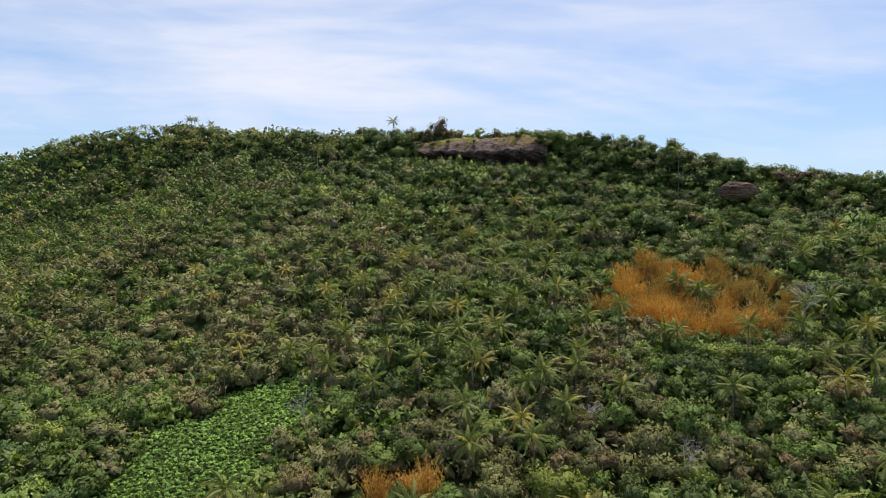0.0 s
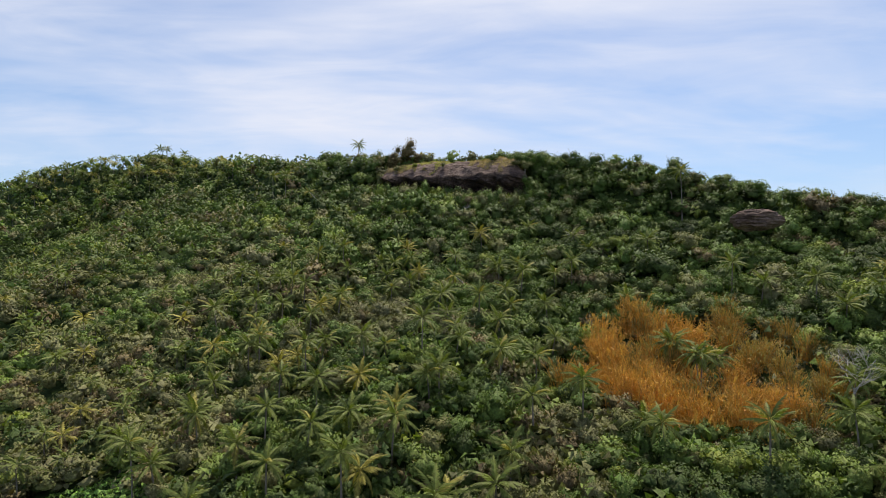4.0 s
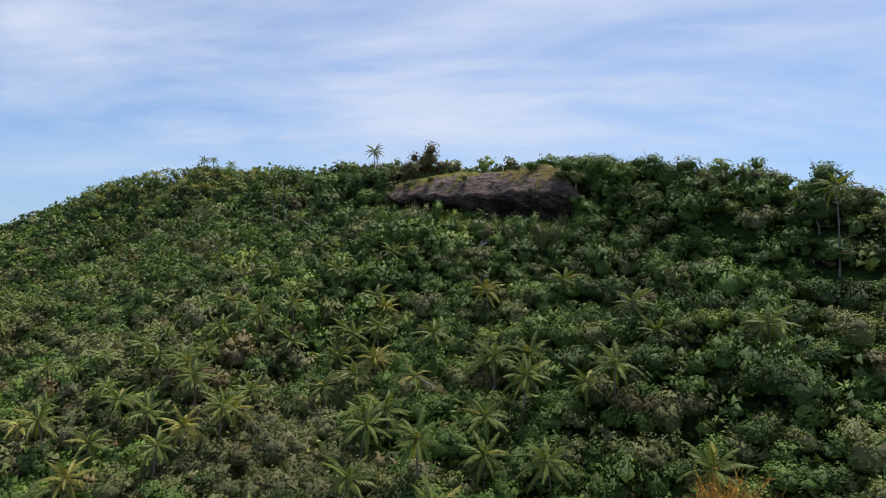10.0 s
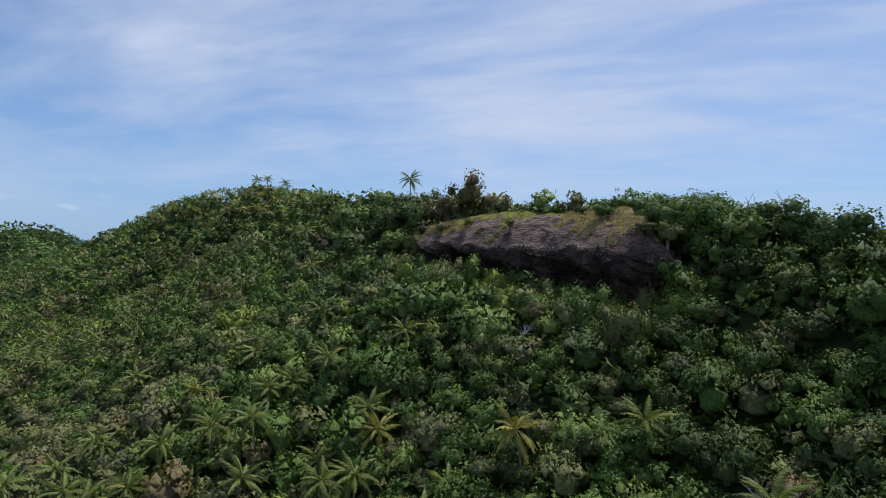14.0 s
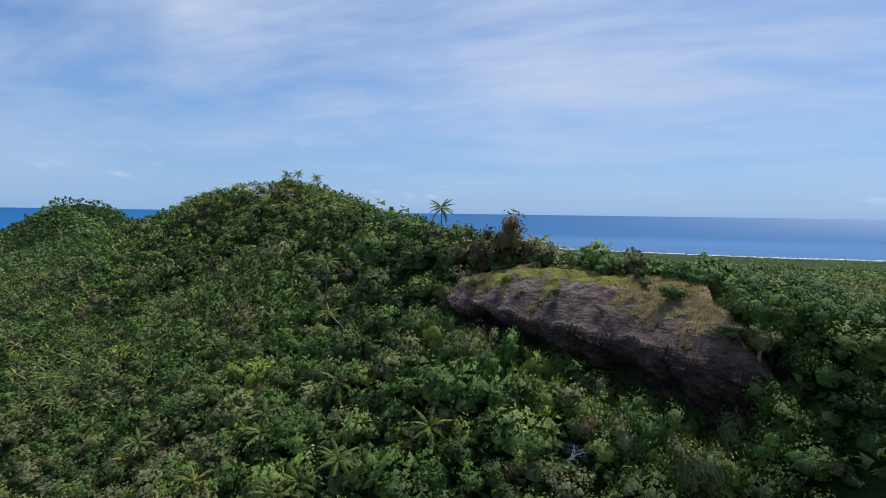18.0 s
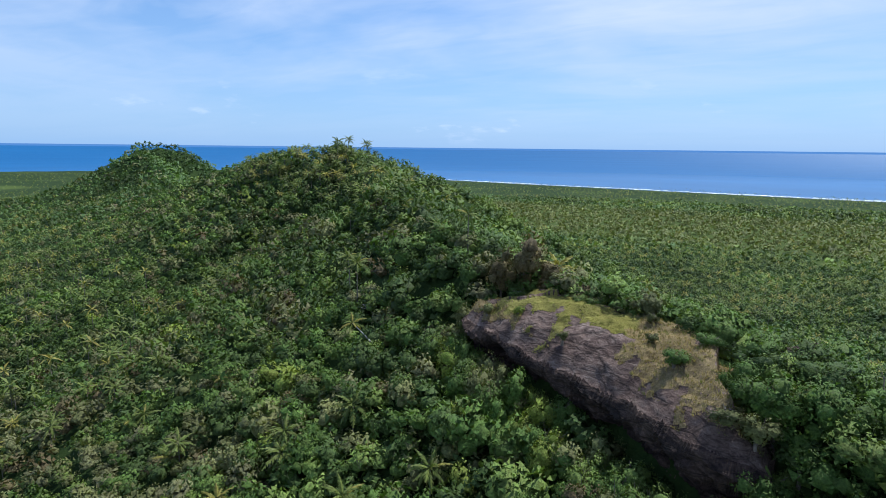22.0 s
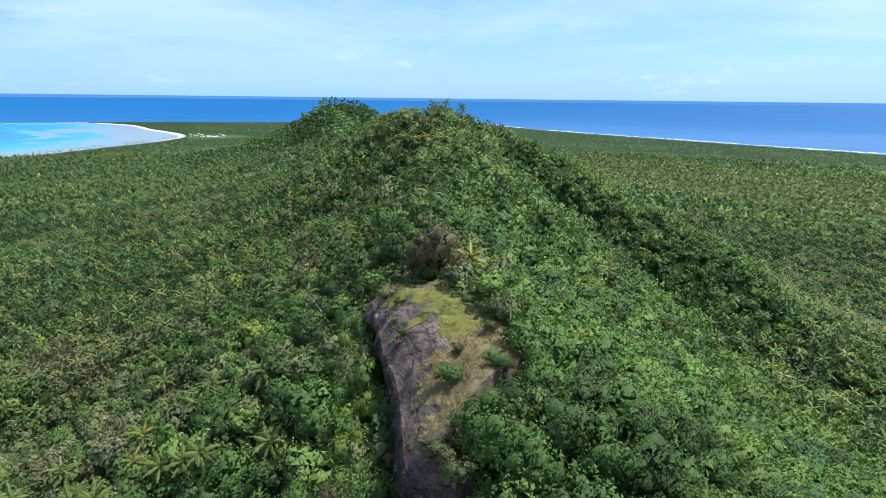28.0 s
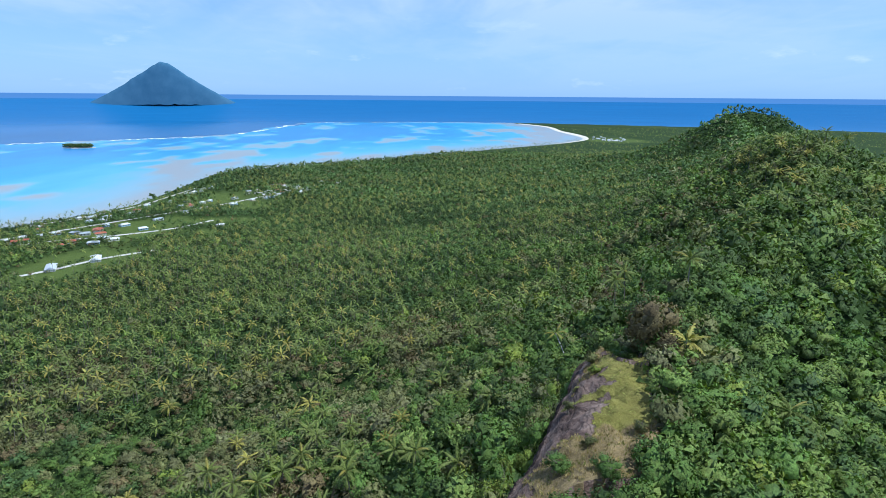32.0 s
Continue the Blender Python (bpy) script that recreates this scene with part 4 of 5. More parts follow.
def top_z(x, y):
    """Height of the outcrop's top: nearly level, rounding down to the lip, lower at both ends."""
    u, v, d = lip_place(x, y)
    z = 124.0 + 6.6 * (1 - np.exp(-d / 7.0))
    step = d + 3.4 * (soft_noise(x, y, 4.5, 86) - 0.5) + 1.6 * (soft_noise(x, y, 1.4, 87) - 0.5)
    for edge, drop in ((0.8, 0.3), (2.3, 0.4), (4.2, 0.35), (6.8, 0.3), (10.5, 0.2)):
        z = z - drop * (1 - smooth(edge - 0.2, edge + 0.2, step))
    z = z - 0.05 * np.maximum(d - 15, 0) ** 1.3 - 0.3 * np.maximum(0, 2.5 - d)
    z = z + 1.4 * (1 - smooth(0.12, 0.42, u)) - 3.0 * smooth(0.66, 0.95, u)
    return z + (soft_noise(x, y, 5, 74) - 0.5) * 1.3 + (soft_noise(x, y, 1.7, 75) - 0.5) * 0.75 + 0.5 * smooth(0.35, 0.65, soft_noise(x * 0.6 + y * 0.35, y * 0.9 - x * 0.4, 3.0, 78))


def strip(a, n):
    return np.stack([np.interp(np.linspace(0, 1, n), np.linspace(0, 1, len(a)), a[:, i]) for i in (0, 1)], 1)


def grid_quads(n, m):
    i = (np.arange(n - 1)[:, None] * m + np.arange(m - 1)).ravel()
    return np.stack([i, i + m, i + m + 1, i + 1], 1)


nu, nt_, nf = 260, 80, 74
lp, bp, ln_ = strip(LIP, nu), strip(BACK, nu), strip(LIP_N, nu)
outcrop = new("rock_outcrop")
w = np.linspace(0, 1, nt_)[None, :, None]
top = (bp[:, None] * (1 - w) + lp[:, None] * w).reshape(-1, 2)
tz = top_z(top[:, 0], top[:, 1])
tz[np.tile(np.arange(nt_) == 0, nu)] -= 3.0
me = mesh_of("top_slab", np.column_stack([top, tz]), grid_quads(nu, nt_), smooth_faces=True)
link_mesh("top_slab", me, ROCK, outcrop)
edge_z = tz.reshape(nu, nt_)[:, -1]
tall = 0.5 + 0.5 * smooth(0.1, 0.5, np.linspace(0, 1, nu))
slim = np.clip(np.minimum(np.linspace(0, 1, nu) / 0.15, (1 - np.linspace(0, 1, nu)) / 0.12), 0.15, 1)
FACE = np.vstack([[(0.0, 0.0)], FACE])
run = np.concatenate([[0], np.cumsum(np.hypot(*np.diff(FACE, axis=0).T))])
q = np.linspace(0, run[-1], nf)
fv, fz = np.interp(q, run, FACE[:, 0]), np.interp(q, run, FACE[:, 1])
P = np.zeros((nu, nf, 3))
P[:, :, :2] = lp[:, None] + ln_[:, None] * (fv[None, :, None] * slim[:, None, None])
P[:, :, 2] = edge_z[:, None] + fz[None] * tall[:, None]
P = P.reshape(-1, 3)
facing = np.tile(smooth(0.0, 0.18, np.linspace(0, 1, nf)), nu)
# lumps, hollows and a few broken ledges
dip = P[:, 2] + 0.30 * P[:, 0] + 5.0 * soft_noise(P[:, 0], P[:, 1], 11, 71)
ledge = smooth(0.0, 0.8, (dip / 4.3) % 1) - 0.5 + 0.35 * smooth(0.1, 0.9, (dip / 1.9 + 1.5 * soft_noise(P[:, 0], P[:, 1], 5, 79)) % 1)
push = (soft_noise(P[:, 0] + P[:, 2], P[:, 2] * 1.3 + P[:, 1], 8, 72) - 0.5) * 3.6 + (soft_noise(P[:, 0] - P[:, 2], P[:, 2] * 1.7 + P[:, 1], 3.1, 73) - 0.5) * 1.5
push = push - ledge * 1.5 + (soft_noise(P[:, 0] * 1.3 + P[:, 2], P[:, 2] * 2.2 - P[:, 1], 1.2, 76) - 0.5) * 0.5
P[:, :2] += np.repeat(ln_, nf, axis=0) * (push * facing)[:, None]
me = mesh_of("cliff_face", P, grid_quads(nu, nf))
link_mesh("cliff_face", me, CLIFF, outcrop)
tagged(outcrop, "dark overhanging volcanic rock outcrop on the ridge crest", "rock")


def boulder(x, y, z, sx, sy, sz, seed, turn, label):
    """A rounded rock with bedding ledges."""
    rs = np.random.default_rng(seed)
    v, f = blob(36, 20, rs, 0.03)
    n = (soft_noise(v[:, 0] * 3 + seed, v[:, 1] * 3 + v[:, 2] * 2, 1, seed) - 0.5) * 0.4 + (np.abs((v[:, 2] * 3 + v[:, 0] * 0.4) % 1 - 0.5)) * 0.16
    v = v * (1 + n)[:, None] * np.array([sx, sy, sz])
    ob = link_mesh("rock", mesh_of("rock", v, f), ROCK)
    ob.matrix_basis = pose(x, y, z, 0, 0, turn)
    return tagged(ob, label, "rock")


boulder(109, 224.0, 100.6, 6.6, 3.8, 3.0, 4, -10, "brown bedded rock outcrop showing through slope trees")
for k, (x, y, r_) in enumerate([(52, 281.5, 1.8), (48, 281, 1.3)]):
    boulder(x, y, settle(x, y, -0.6), r_ * 1.6, r_, r_ * 0.5, 20 + k, 40 * k, "pale weathered boulder half buried in scrub")


boulder(53, 310, 126.6, 5.2, 2.0, 4.3, 31, 24, "pale bare slab of rock breaking through the scrub")


# grass on the outcrop
def tuft(seed, blades, spread):
    rs = np.random.default_rng(seed)
    v, f = [], []
    for k in range(blades):
        q, d = rs.uniform(0, 6.28), rs.uniform(0.0, spread)
        p = np.array([math.cos(q) * d, math.sin(q) * d, 0])
        w = np.array([-math.sin(q), math.cos(q), 0]) * 0.09
        v += [p - w, p + w, p + np.array([math.cos(q) * 0.35, math.sin(q) * 0.35, 1.0]) * rs.uniform(0.6, 1.1)]
        f.append((3 * k, 3 * k + 1, 3 * k + 2))
    return np.array(v), np.array(f)


TUFTS = [tuft(k, 9, 0.6) for k in range(5)]
TURF, nt, b = material("turf", 0.95, 0.05)
pos = nt.nodes.new("ShaderNodeNewGeometry").outputs["Position"]
own = nt.nodes.new("ShaderNodeAttribute")
own.attribute_name = "tint"
nap = noised(nt, pos, 4.0, 5, 0.75)
nt.links.new(mixed(nt, 1.0, own.outputs["Color"], ramp(nt, nap, [(0.3, (0.45, 0.45, 0.4)), (0.7, (1.35, 1.3, 1.25))]), "MULTIPLY"), b.inputs["Base Color"])
bumped(nt, b, nap, 1.0, 0.25)


def turf_kind(x, y):
    """Where grass grows on the top: 0 bare, 1 green, 2 straw."""
    u, v, d = lip_place(x, y)
    n = soft_noise(x, y, 3.2, 81) * 0.45 + soft_noise(x, y, 1.1, 82) * 0.3 + soft_noise(x, y, 8, 83) * 0.25
    inner = shore(x, y, FOOT)
    lawn = (d + 12 * (n - 0.5) > 7.6 - 2.6 * (x < 14)) & (x < 31)
    hay = (d + 14 * (n - 0.5) > 2.4) & (x + 6 * (n - 0.5) > 26.5)
    west_end = (x < 3) & (d + 8 * (n - 0.5) > 2.0) & (n > 0.36)
    return np.where((inner < 0.3) | (n < 0.26), 0, np.where(hay, 2, np.where(lawn, 1, np.where(west_end, 2, 0)))), n


tx, ty, tq = sheet(np.arange(-16, 56, 0.45), np.arange(282, 332, 0.45))
kind_, pt = turf_kind(tx, ty)
tcol = np.where((kind_ == 1)[:, None], np.array([(0.215, 0.195, 0.052)]), np.array([(0.230, 0.170, 0.085)]))
tcol = tcol * (0.7 + 0.6 * soft_noise(tx, ty, 3, 84))[:, None] + np.array([(0.05, 0.045, 0.03)]) * soft_noise(tx, ty, 6, 85)[:, None]
me = mesh_of("turf", np.stack([tx, ty, top_z(tx, ty) + 0.07 + 0.25 * (pt - 0.4)], 1), tq[(kind_ > 0)[tq].all(axis=1)], tcol)
tagged(link_mesh("turf", me, TURF), "thin yellow-green and straw-brown turf covering the outcrop's top", "grass", kind="stuff")
x, y = scatter(-16, 56, 282, 332, 0.6)
kind_, pt = turf_kind(x, y)
ok = (kind_ > 0) & (pt > 0.36) | (pt > 0.66) & (shore(x, y, FOOT) > 2)
x, y, kind_ = x[ok], y[ok], kind_[ok]
cols = np.where((kind_ == 1)[:, None], np.array([GREENS["grass"]]), np.array([GREENS["straw"]]) * 0.8) * rng.uniform(0.6, 1.15, (len(x), 1))
mixg = rng.random(len(x)) < 0.25
cols[mixg] = np.array(GREENS["olive"]) * rng.uniform(0.8, 1.4, (mixg.sum(), 1))
hh = np.where(kind_ == 1, rng.uniform(0.12, 0.35, len(x)), rng.uniform(0.2, 0.75, len(x)))
strewn("dry_grass", TUFTS, np.stack([x, y, top_z(x, y)], 1), np.stack([np.full(len(x), 0.55), np.full(len(x), 0.55), hh], 1), cols, DRY, "yellow-green and straw-coloured grass on top of the outcrop", "grass", 0.2)


# ---- trees that stand out ----
def lone_tree(x, y, top, rad, shade, seed, label, ragged=False, deep=False):
    """A larger broadleaf tree: trunk, limbs, crown."""
    z = settle(x, y, 0.3) if shore(x, y, FOOT) < 0.5 else float(top_z(np.array([x]), np.array([y]))[0]) - 0.3
    h = max(2.2, top - z)
    hr = min(h * 0.55, rad * 1.7) if deep else min(max(rad * 0.9, h * 0.36), h * 0.5)
    tree = new("tree")
    tree.matrix_basis = pose(x, y, z, 0, 0, seed * 67)
    v, f = crown(900 + seed, 1150, 12 + seed % 4, 0.082, (5, 3), ragged=0.40, full=True)
    nor = leaf_normals(v, f, (0, 0, 0))
    v = v * np.array([rad, rad, hr * 1.1]) + np.array([0, 0, h - hr * 0.9])
    link_mesh("crown", mesh_of("crown", v, f, np.tile(np.array(GREENS[shade]), (len(v), 1)), True, nor), LEAF, tree)
    link_mesh("trunk", mesh_of("trunk", *tube([(0, 0, 0), (0.15, 0.1, h * 0.3), (0.1, 0.2, h * 0.6)], (0.32, 0.24, 0.14), 7)), BARK, tree)
    bv, bf = branching(seed, h * (1.5 if ragged else 1.2), 0.6, 3 if ragged else 2, 3, 0.17)
    link_mesh("bough", mesh_of("bough", bv * np.array([rad / (h * 0.62), rad / (h * 0.62), 0.9]) + np.array([0, 0, h * 0.08]), bf), BARK, tree)
    return tagged(tree, label, "tree", "trees on the crest")


for k, (x, y, top, rad, shade, ragged) in enumerate([
        (-3, 325.5, 141.5, 5.2, "brown", False), (2.5, 327, 137, 4.2, "brown", False), (-9, 326.5, 136, 4.0, "brown", False), (5, 327, 134, 4.3, "brown", False), (12, 324.5, 133, 3.8, "brown", False), (18.5, 323, 132, 3.0, "dark", False), (0, 332, 134, 4.2, "dark", False), (25, 321, 132, 2.6, "mid", False), (32, 318, 131.5, 2.8, "lime", False), (-11, 333, 136, 4.2, "dark", False),
        (-18, 338, 136, 4.0, "mid", False), (8, 331, 133, 3.8, "dark", False), (50.5, 293, 131, 4.6, "mid", False), (47.5, 291.5, 130.5, 3.4, "mid", False), (46, 296.5, 131.5, 3.2, "mid", False), (48.5, 287.5, 127, 2.8, "olive", False), (29, 312, 131.2, 1.2, "olive", False), (-6, 314, 128, 1.6, "olive", False), (2, 312.5, 129, 1.4, "lime", False), (15, 304, 128.5, 1.1, "olive", False), (48, 300.5, 132, 4.8, "dark", False), (45, 307, 131, 3.6, "fresh", False), (56.5, 300, 132, 5.4, "dark", False), (54, 289, 126, 3.6, "mid", False), (42, 312, 130.5, 3.2, "mid", False), (57, 292, 131, 5.0, "mid", False), (62, 299, 132, 5.0, "mid", False), (67, 288, 131, 5.2, "dark", False),
        (47, 302, 129, 3.2, "lime", False), (52, 304, 130.5, 4.0, "mid", False), (74, 281, 128.5, 5.0, "dark", False), (81, 275, 127.5, 4.4, "fresh", False), (89, 269, 124, 4.6, "khaki", False),
        (98, 262, 124, 4.6, "dark", False), (36, 297, 130.5, 2.2, "mid", False), (31, 303, 130.8, 1.3, "olive", False), (40, 303, 131, 2.6, "mid", False), (44, 296, 129.5, 2.8, "mid", False), (8, 300, 120.5, 3.0, "mid", False), (3, 303, 119, 2.6, "olive", False), (13.5, 297, 117, 2.4, "lime", False),
        (45, 288, 123, 2.8, "olive", False), (50, 284.5, 121, 3.6, "mid", False), (-14, 318, 127, 2.4, "olive", False), (-9, 321, 128.5, 2.6, "mid", False), (-2, 320, 130, 2.2, "mid", False),
        (20, 98, 49, 5.0, "lime", False), (-2, 176, 65, 7.5, "olive", False), (37, 185, 66, 5.5, "mid", False), (-30, 188, 60, 6.5, "dark", False), (10, 170, 60, 5.0, "mid", False)]):
    lone_tree(x, y, top, rad, shade, k + 1, {"grey": "rounded grey-brown half-bare tree crowning the ridge", "brown": "brown withered shrub tree behind the grassy outcrop"}.get(
        shade, {"lime": "bright yellow-green", "dark": "dark green", "mid": "green", "olive": "olive green", "khaki": "dry khaki", "fresh": "fresh green"}.get(shade, "green") + " bushy tree beside the rock on the ridge"
        if y > 250 else {"lime": "bright yellow-green", "dark": "dark green", "mid": "green", "olive": "olive green"}[shade] + " spreading tree low on the slope"), ragged)

# shrubs crowding the foot of the cliff
rs = np.random.default_rng(77)
for k in range(64):
    q = 0.12 + 0.80 * (k + rs.random()) / 64
    i = int(q * (len(LIP) - 1))
    p = LIP[i] + LIP_N[i] * rs.uniform(0.6, 8.5)
    out_by = float((p - LIP[i]) @ LIP_N[i])
    lone_tree(float(p[0]), float(p[1]), max(settle(float(p[0]), float(p[1])) + 4.5, 120.0 - 5.0 * float(smooth(0.2, 0.6, np.array(q))) - 0.25 * out_by + rs.uniform(-1, 1)), rs.uniform(2.6, 4.0), ("mid", "fresh", "mid", "fresh", "lime", "olive")[int(rs.integers(0, 6))], 200 + k % 12,
              "green shrub crowding the foot of the overhanging rock", deep=True)

# scrub closing in on the grassy top from the north side
for k in range(30):
    q = 0.30 + 0.62 * (k + rs.random()) / 30
    p = BACK[int(q * (len(BACK) - 1))]
    away = (p - np.array((20.0, 300.0))) / np.linalg.norm(p - np.array((20.0, 300.0)))
    p = p + away * rs.uniform(0.2, 4.5)
    lone_tree(float(p[0]), float(p[1]), 130.4 - 1.5 * q + rs.uniform(-0.8, 0.6), rs.uniform(1.6, 2.8), ("fresh", "lime", "olive", "mid", "fresh", "khaki")[int(rs.integers(0, 6))], 220 + k % 10,
              "yellow-green shrub fringing the grassy top of the outcrop", deep=True)

# bare bleached trees
for k, (x, y, top, sp) in enumerate([(24, 280, 108.5, 0.75), (36, 277, 106, 0.8), (96, 158, 72, 0.6), (103, 165, 73, 0.6), (60, 246, 97, 0.5), (-95, 300, 80, 0.6), (30, 120, 52, 0.6), (8, 125, 51, 0.6),
                                     (-75, 318, 99, 0.6), (-120, 330, 92, 0.6), (70, 240, 93, 0.5), (-55, 335, 117, 0.5), (-30, 130, 50, 0.6), (44, 105, 49, 0.6)]):
    z = settle(x, y)
    dead = new("dead_tree")
    dead.matrix_basis = pose(x, y, z, 0, 0, 71 * k)
    bv, bf = branching(40 + k, (top - z) * 1.25, sp, 4, 3, 0.2)
    link_mesh("bare_crown", mesh_of("bare_crown", bv, bf), BONE, dead)
    link_mesh("trunk", mesh_of("trunk", *tube([(0, 0, -0.4), (0.05, 0, 1.2), (0.1, 0.1, (top - z) * 0.4)], (0.26, 0.2, 0.15), 7)), BONE, dead)
    tagged(dead, "bare bleached dead tree with forked white branches among green shrubs", "tree", "dead trees")


# ---- dry bamboo ----
def bamboo_shapes(seed):
    rs = np.random.default_rng(seed)
    canes, leaves = [], []
    for k in range(80):
        q, d = rs.uniform(0, 6.28), abs(rs.normal()) * 1.5
        h, lean = rs.uniform(5.0, 11.0), rs.uniform(0.2, 3.8)
        t = np.linspace(0, 1, 4)
        p = np.stack([math.cos(q) * (d + lean * t ** 2.2), math.sin(q) * (d + lean * t ** 2.2), h * (t - 0.16 * t ** 3)], 1)
        canes.append(tube(p, 0.055 * (1 - 0.8 * t) + 0.008, 3))
        for s in rs.uniform(0.25, 1.0, 13):
            i = min(int(s * 3), 2)
            c = p[i] + (p[i + 1] - p[i]) * (s * 3 - i) + rs.normal(size=3) * 0.28
            a, b_ = rs.normal(size=3) * np.array([0.22, 0.22, 0.38]), rs.normal(size=3) * 0.05
            leaves.append((np.array([c - a - b_, c + a, c + b_ * 2]), np.array([(0, 1, 2)])))
    return join(canes), join(leaves)


STALKS = []
for k in range(4):
    (cv, cf), (lv, lf) = bamboo_shapes(60 + k)
    cm = mesh_of("cane_thicket", cv, cf, np.tile(np.array(GREENS["gold"]), (len(cv), 1)))
    lm = [mesh_of("leaves", lv, lf, np.tile(np.array(c), (len(lv), 1))) for c in ((0.290, 0.178, 0.048), (0.160, 0.135, 0.046))]
    for m_ in (cm, *lm):
        m_.materials.append(DRY)
    STALKS.append((cm, lm))
x, y = scatter(44, 106, 150, 206, 5.6, 1.6)
ok = in_bamboo(x, y) < 0.98
spots = list(zip(x[ok], y[ok])) + [(-11, 103), (-5, 106), (-2, 102)]
for k, (x, y) in enumerate(spots):
    clump = new("bamboo_clump")
    sc = 1.0 - 0.35 * float(smooth(76, 100, x)) if x > 20 else 0.75
    clump.matrix_basis = Matrix.LocRotScale((x, y, settle(x, y)), Euler((0, 0, k * 1.7)), (sc * 1.05, sc * 1.05, sc * rng.uniform(0.55, 1.3)))
    cm, lm = STALKS[k % 4]
    for nm, me in (("cane_thicket", cm), ("foliage", lm[1 if x > 86 or k % 4 == 0 else 0])):
        ob = tagged(new(nm, me), kind="stuff")
        ob.parent = clump
    tagged(clump, "dry golden-orange bamboo clump on the lower slope", "bamboo", "dry bamboo clumps")
for k, (x, y) in enumerate([(70, 179), (73.5, 170.5), (79, 174)]):
    plant_palm(x, y, 71 - k, 90 + k, label="green coconut palm rising out of dry orange bamboo")

x, y = scatter(42, 108, 148, 208, 3.0)
ok = in_bamboo(x, y) < 1.15
x, y = x[ok], y[ok]
sz = rng.uniform(1.1, 2.0, len(x))
cols = np.where((x > 88)[:, None], np.array([GREENS["khaki"]]), np.array([(0.110, 0.105, 0.036)])) * rng.uniform(0.6, 1.1, (len(x), 1))
strewn("dry_scrub", BUSH, np.stack([x, y, ground(x, y) + 0.8], 1), np.stack([sz, sz, sz * 1.1], 1), cols, LEAF, "brown and khaki dry scrub between the bamboo clumps", "scrub")

# ---- creepers over the clearing and in patches down the slope ----
x, y = scatter(-80, 70, 92, 240, 0.85)
n_ = soft_noise(x, y, 17, 91) * 0.65 + soft_noise(x, y, 6, 92) * 0.35
spot = np.minimum.reduce([np.hypot((x - a) / r_, (y - b_) / (r_ * 0.8)) for a, b_, r_ in ((-39, 225, 11), (-1, 202, 10), (12, 212, 16), (36, 220, 12), (-44, 173, 13), (-40, 190, 9))])
ok = (in_meadow(x, y) < 1.2) | (spot + (n_ - 0.5) < 1.0)
x, y = x[ok], y[ok]
z = ground(x, y)
LEAVES = [crown(700 + k, 9, 2, 0.75, None, ragged=0.5) for k in range(5)]
sz = rng.uniform(0.45, 0.85, len(x))
cols = np.array([GREENS["vine"]]) * rng.uniform(0.65, 1.25, (len(x), 1)) * (0.7 + 0.6 * soft_noise(x, y, 5, 93))[:, None]
strewn("creepers", LEAVES, np.stack([x, y, z + 0.15], 1), np.stack([sz, sz, sz * rng.uniform(0.4, 1.3, len(x))], 1), cols, LEAF, "bright green creepers smothering the ground of the clearing", "creepers")

# ---- shore and sea ----
FOAM = plain("surf_foam", (0.82, 0.85, 0.86), 0.7, 0.2, 0.1, 0.05)


def surf(name, line, step, width, gap, label, seed, lift=0.5):
    """Broken white water along a line, in one piece."""
    rs = np.random.default_rng(seed)
    p = spline(np.array(line, float), 40)
    v, f = [], []
    for a, b_ in zip(p[:-1], p[1:]):
        if soft_noise(a[0], a[1], step, seed) < gap:
            continue
        d = (b_ - a) / (np.linalg.norm(b_ - a) + 1e-6)
        nrm = np.array([-d[1], d[0]])
        for _ in range(2):
            o, w = rs.normal() * width * 0.6, width * rs.uniform(0.3, 1.1)
            q = [a + nrm * (o - w / 2), b_ + nrm * (o - w * rs.uniform(0.2, 0.5)), b_ + nrm * (o + w * rs.uniform(0.2, 0.5)), a + nrm * (o + w / 2)]
            n = len(v)
            v += [(x, y, float(rim(x, y)) + lift + rs.uniform(0, 0.3)) for x, y in q]
            f.append((n, n + 1, n + 2, n + 3))
    return tagged(link_mesh(name, mesh_of(name, np.array(v), np.array(f)), FOAM), label, "surf", kind="structure")


surf("water_reef_surf", [(-1650, -1560), (-2135, -1214), (-2448, -853), (-2723, -592), (-3300, -520), (-4000, -430), (-4200, 0), (-4235, 500), (-4200, 960)], 110, 22, 0.38, "white surf breaking along the lagoon reef", 5)
surf("water_north_surf", [(-2900, 3080), (-2055, 2890), (-1377, 2800), (-462, 2715), (192, 2675), (448, 2725), (1500, 2790)], 150, 20, 0.30, "white surf along the northern beach", 8)
surf("water_north_shorebreak", [(-1500, 2830), (-462, 2735), (192, 2700), (448, 2750), (1500, 2810)], 260, 14, 0.42, "outer line of white breakers", 9)

# beaches
SAND = plain("coral_beach_sand", (0.60, 0.54, 0.45), 0.9, 0.1, 0.15, 0.05)


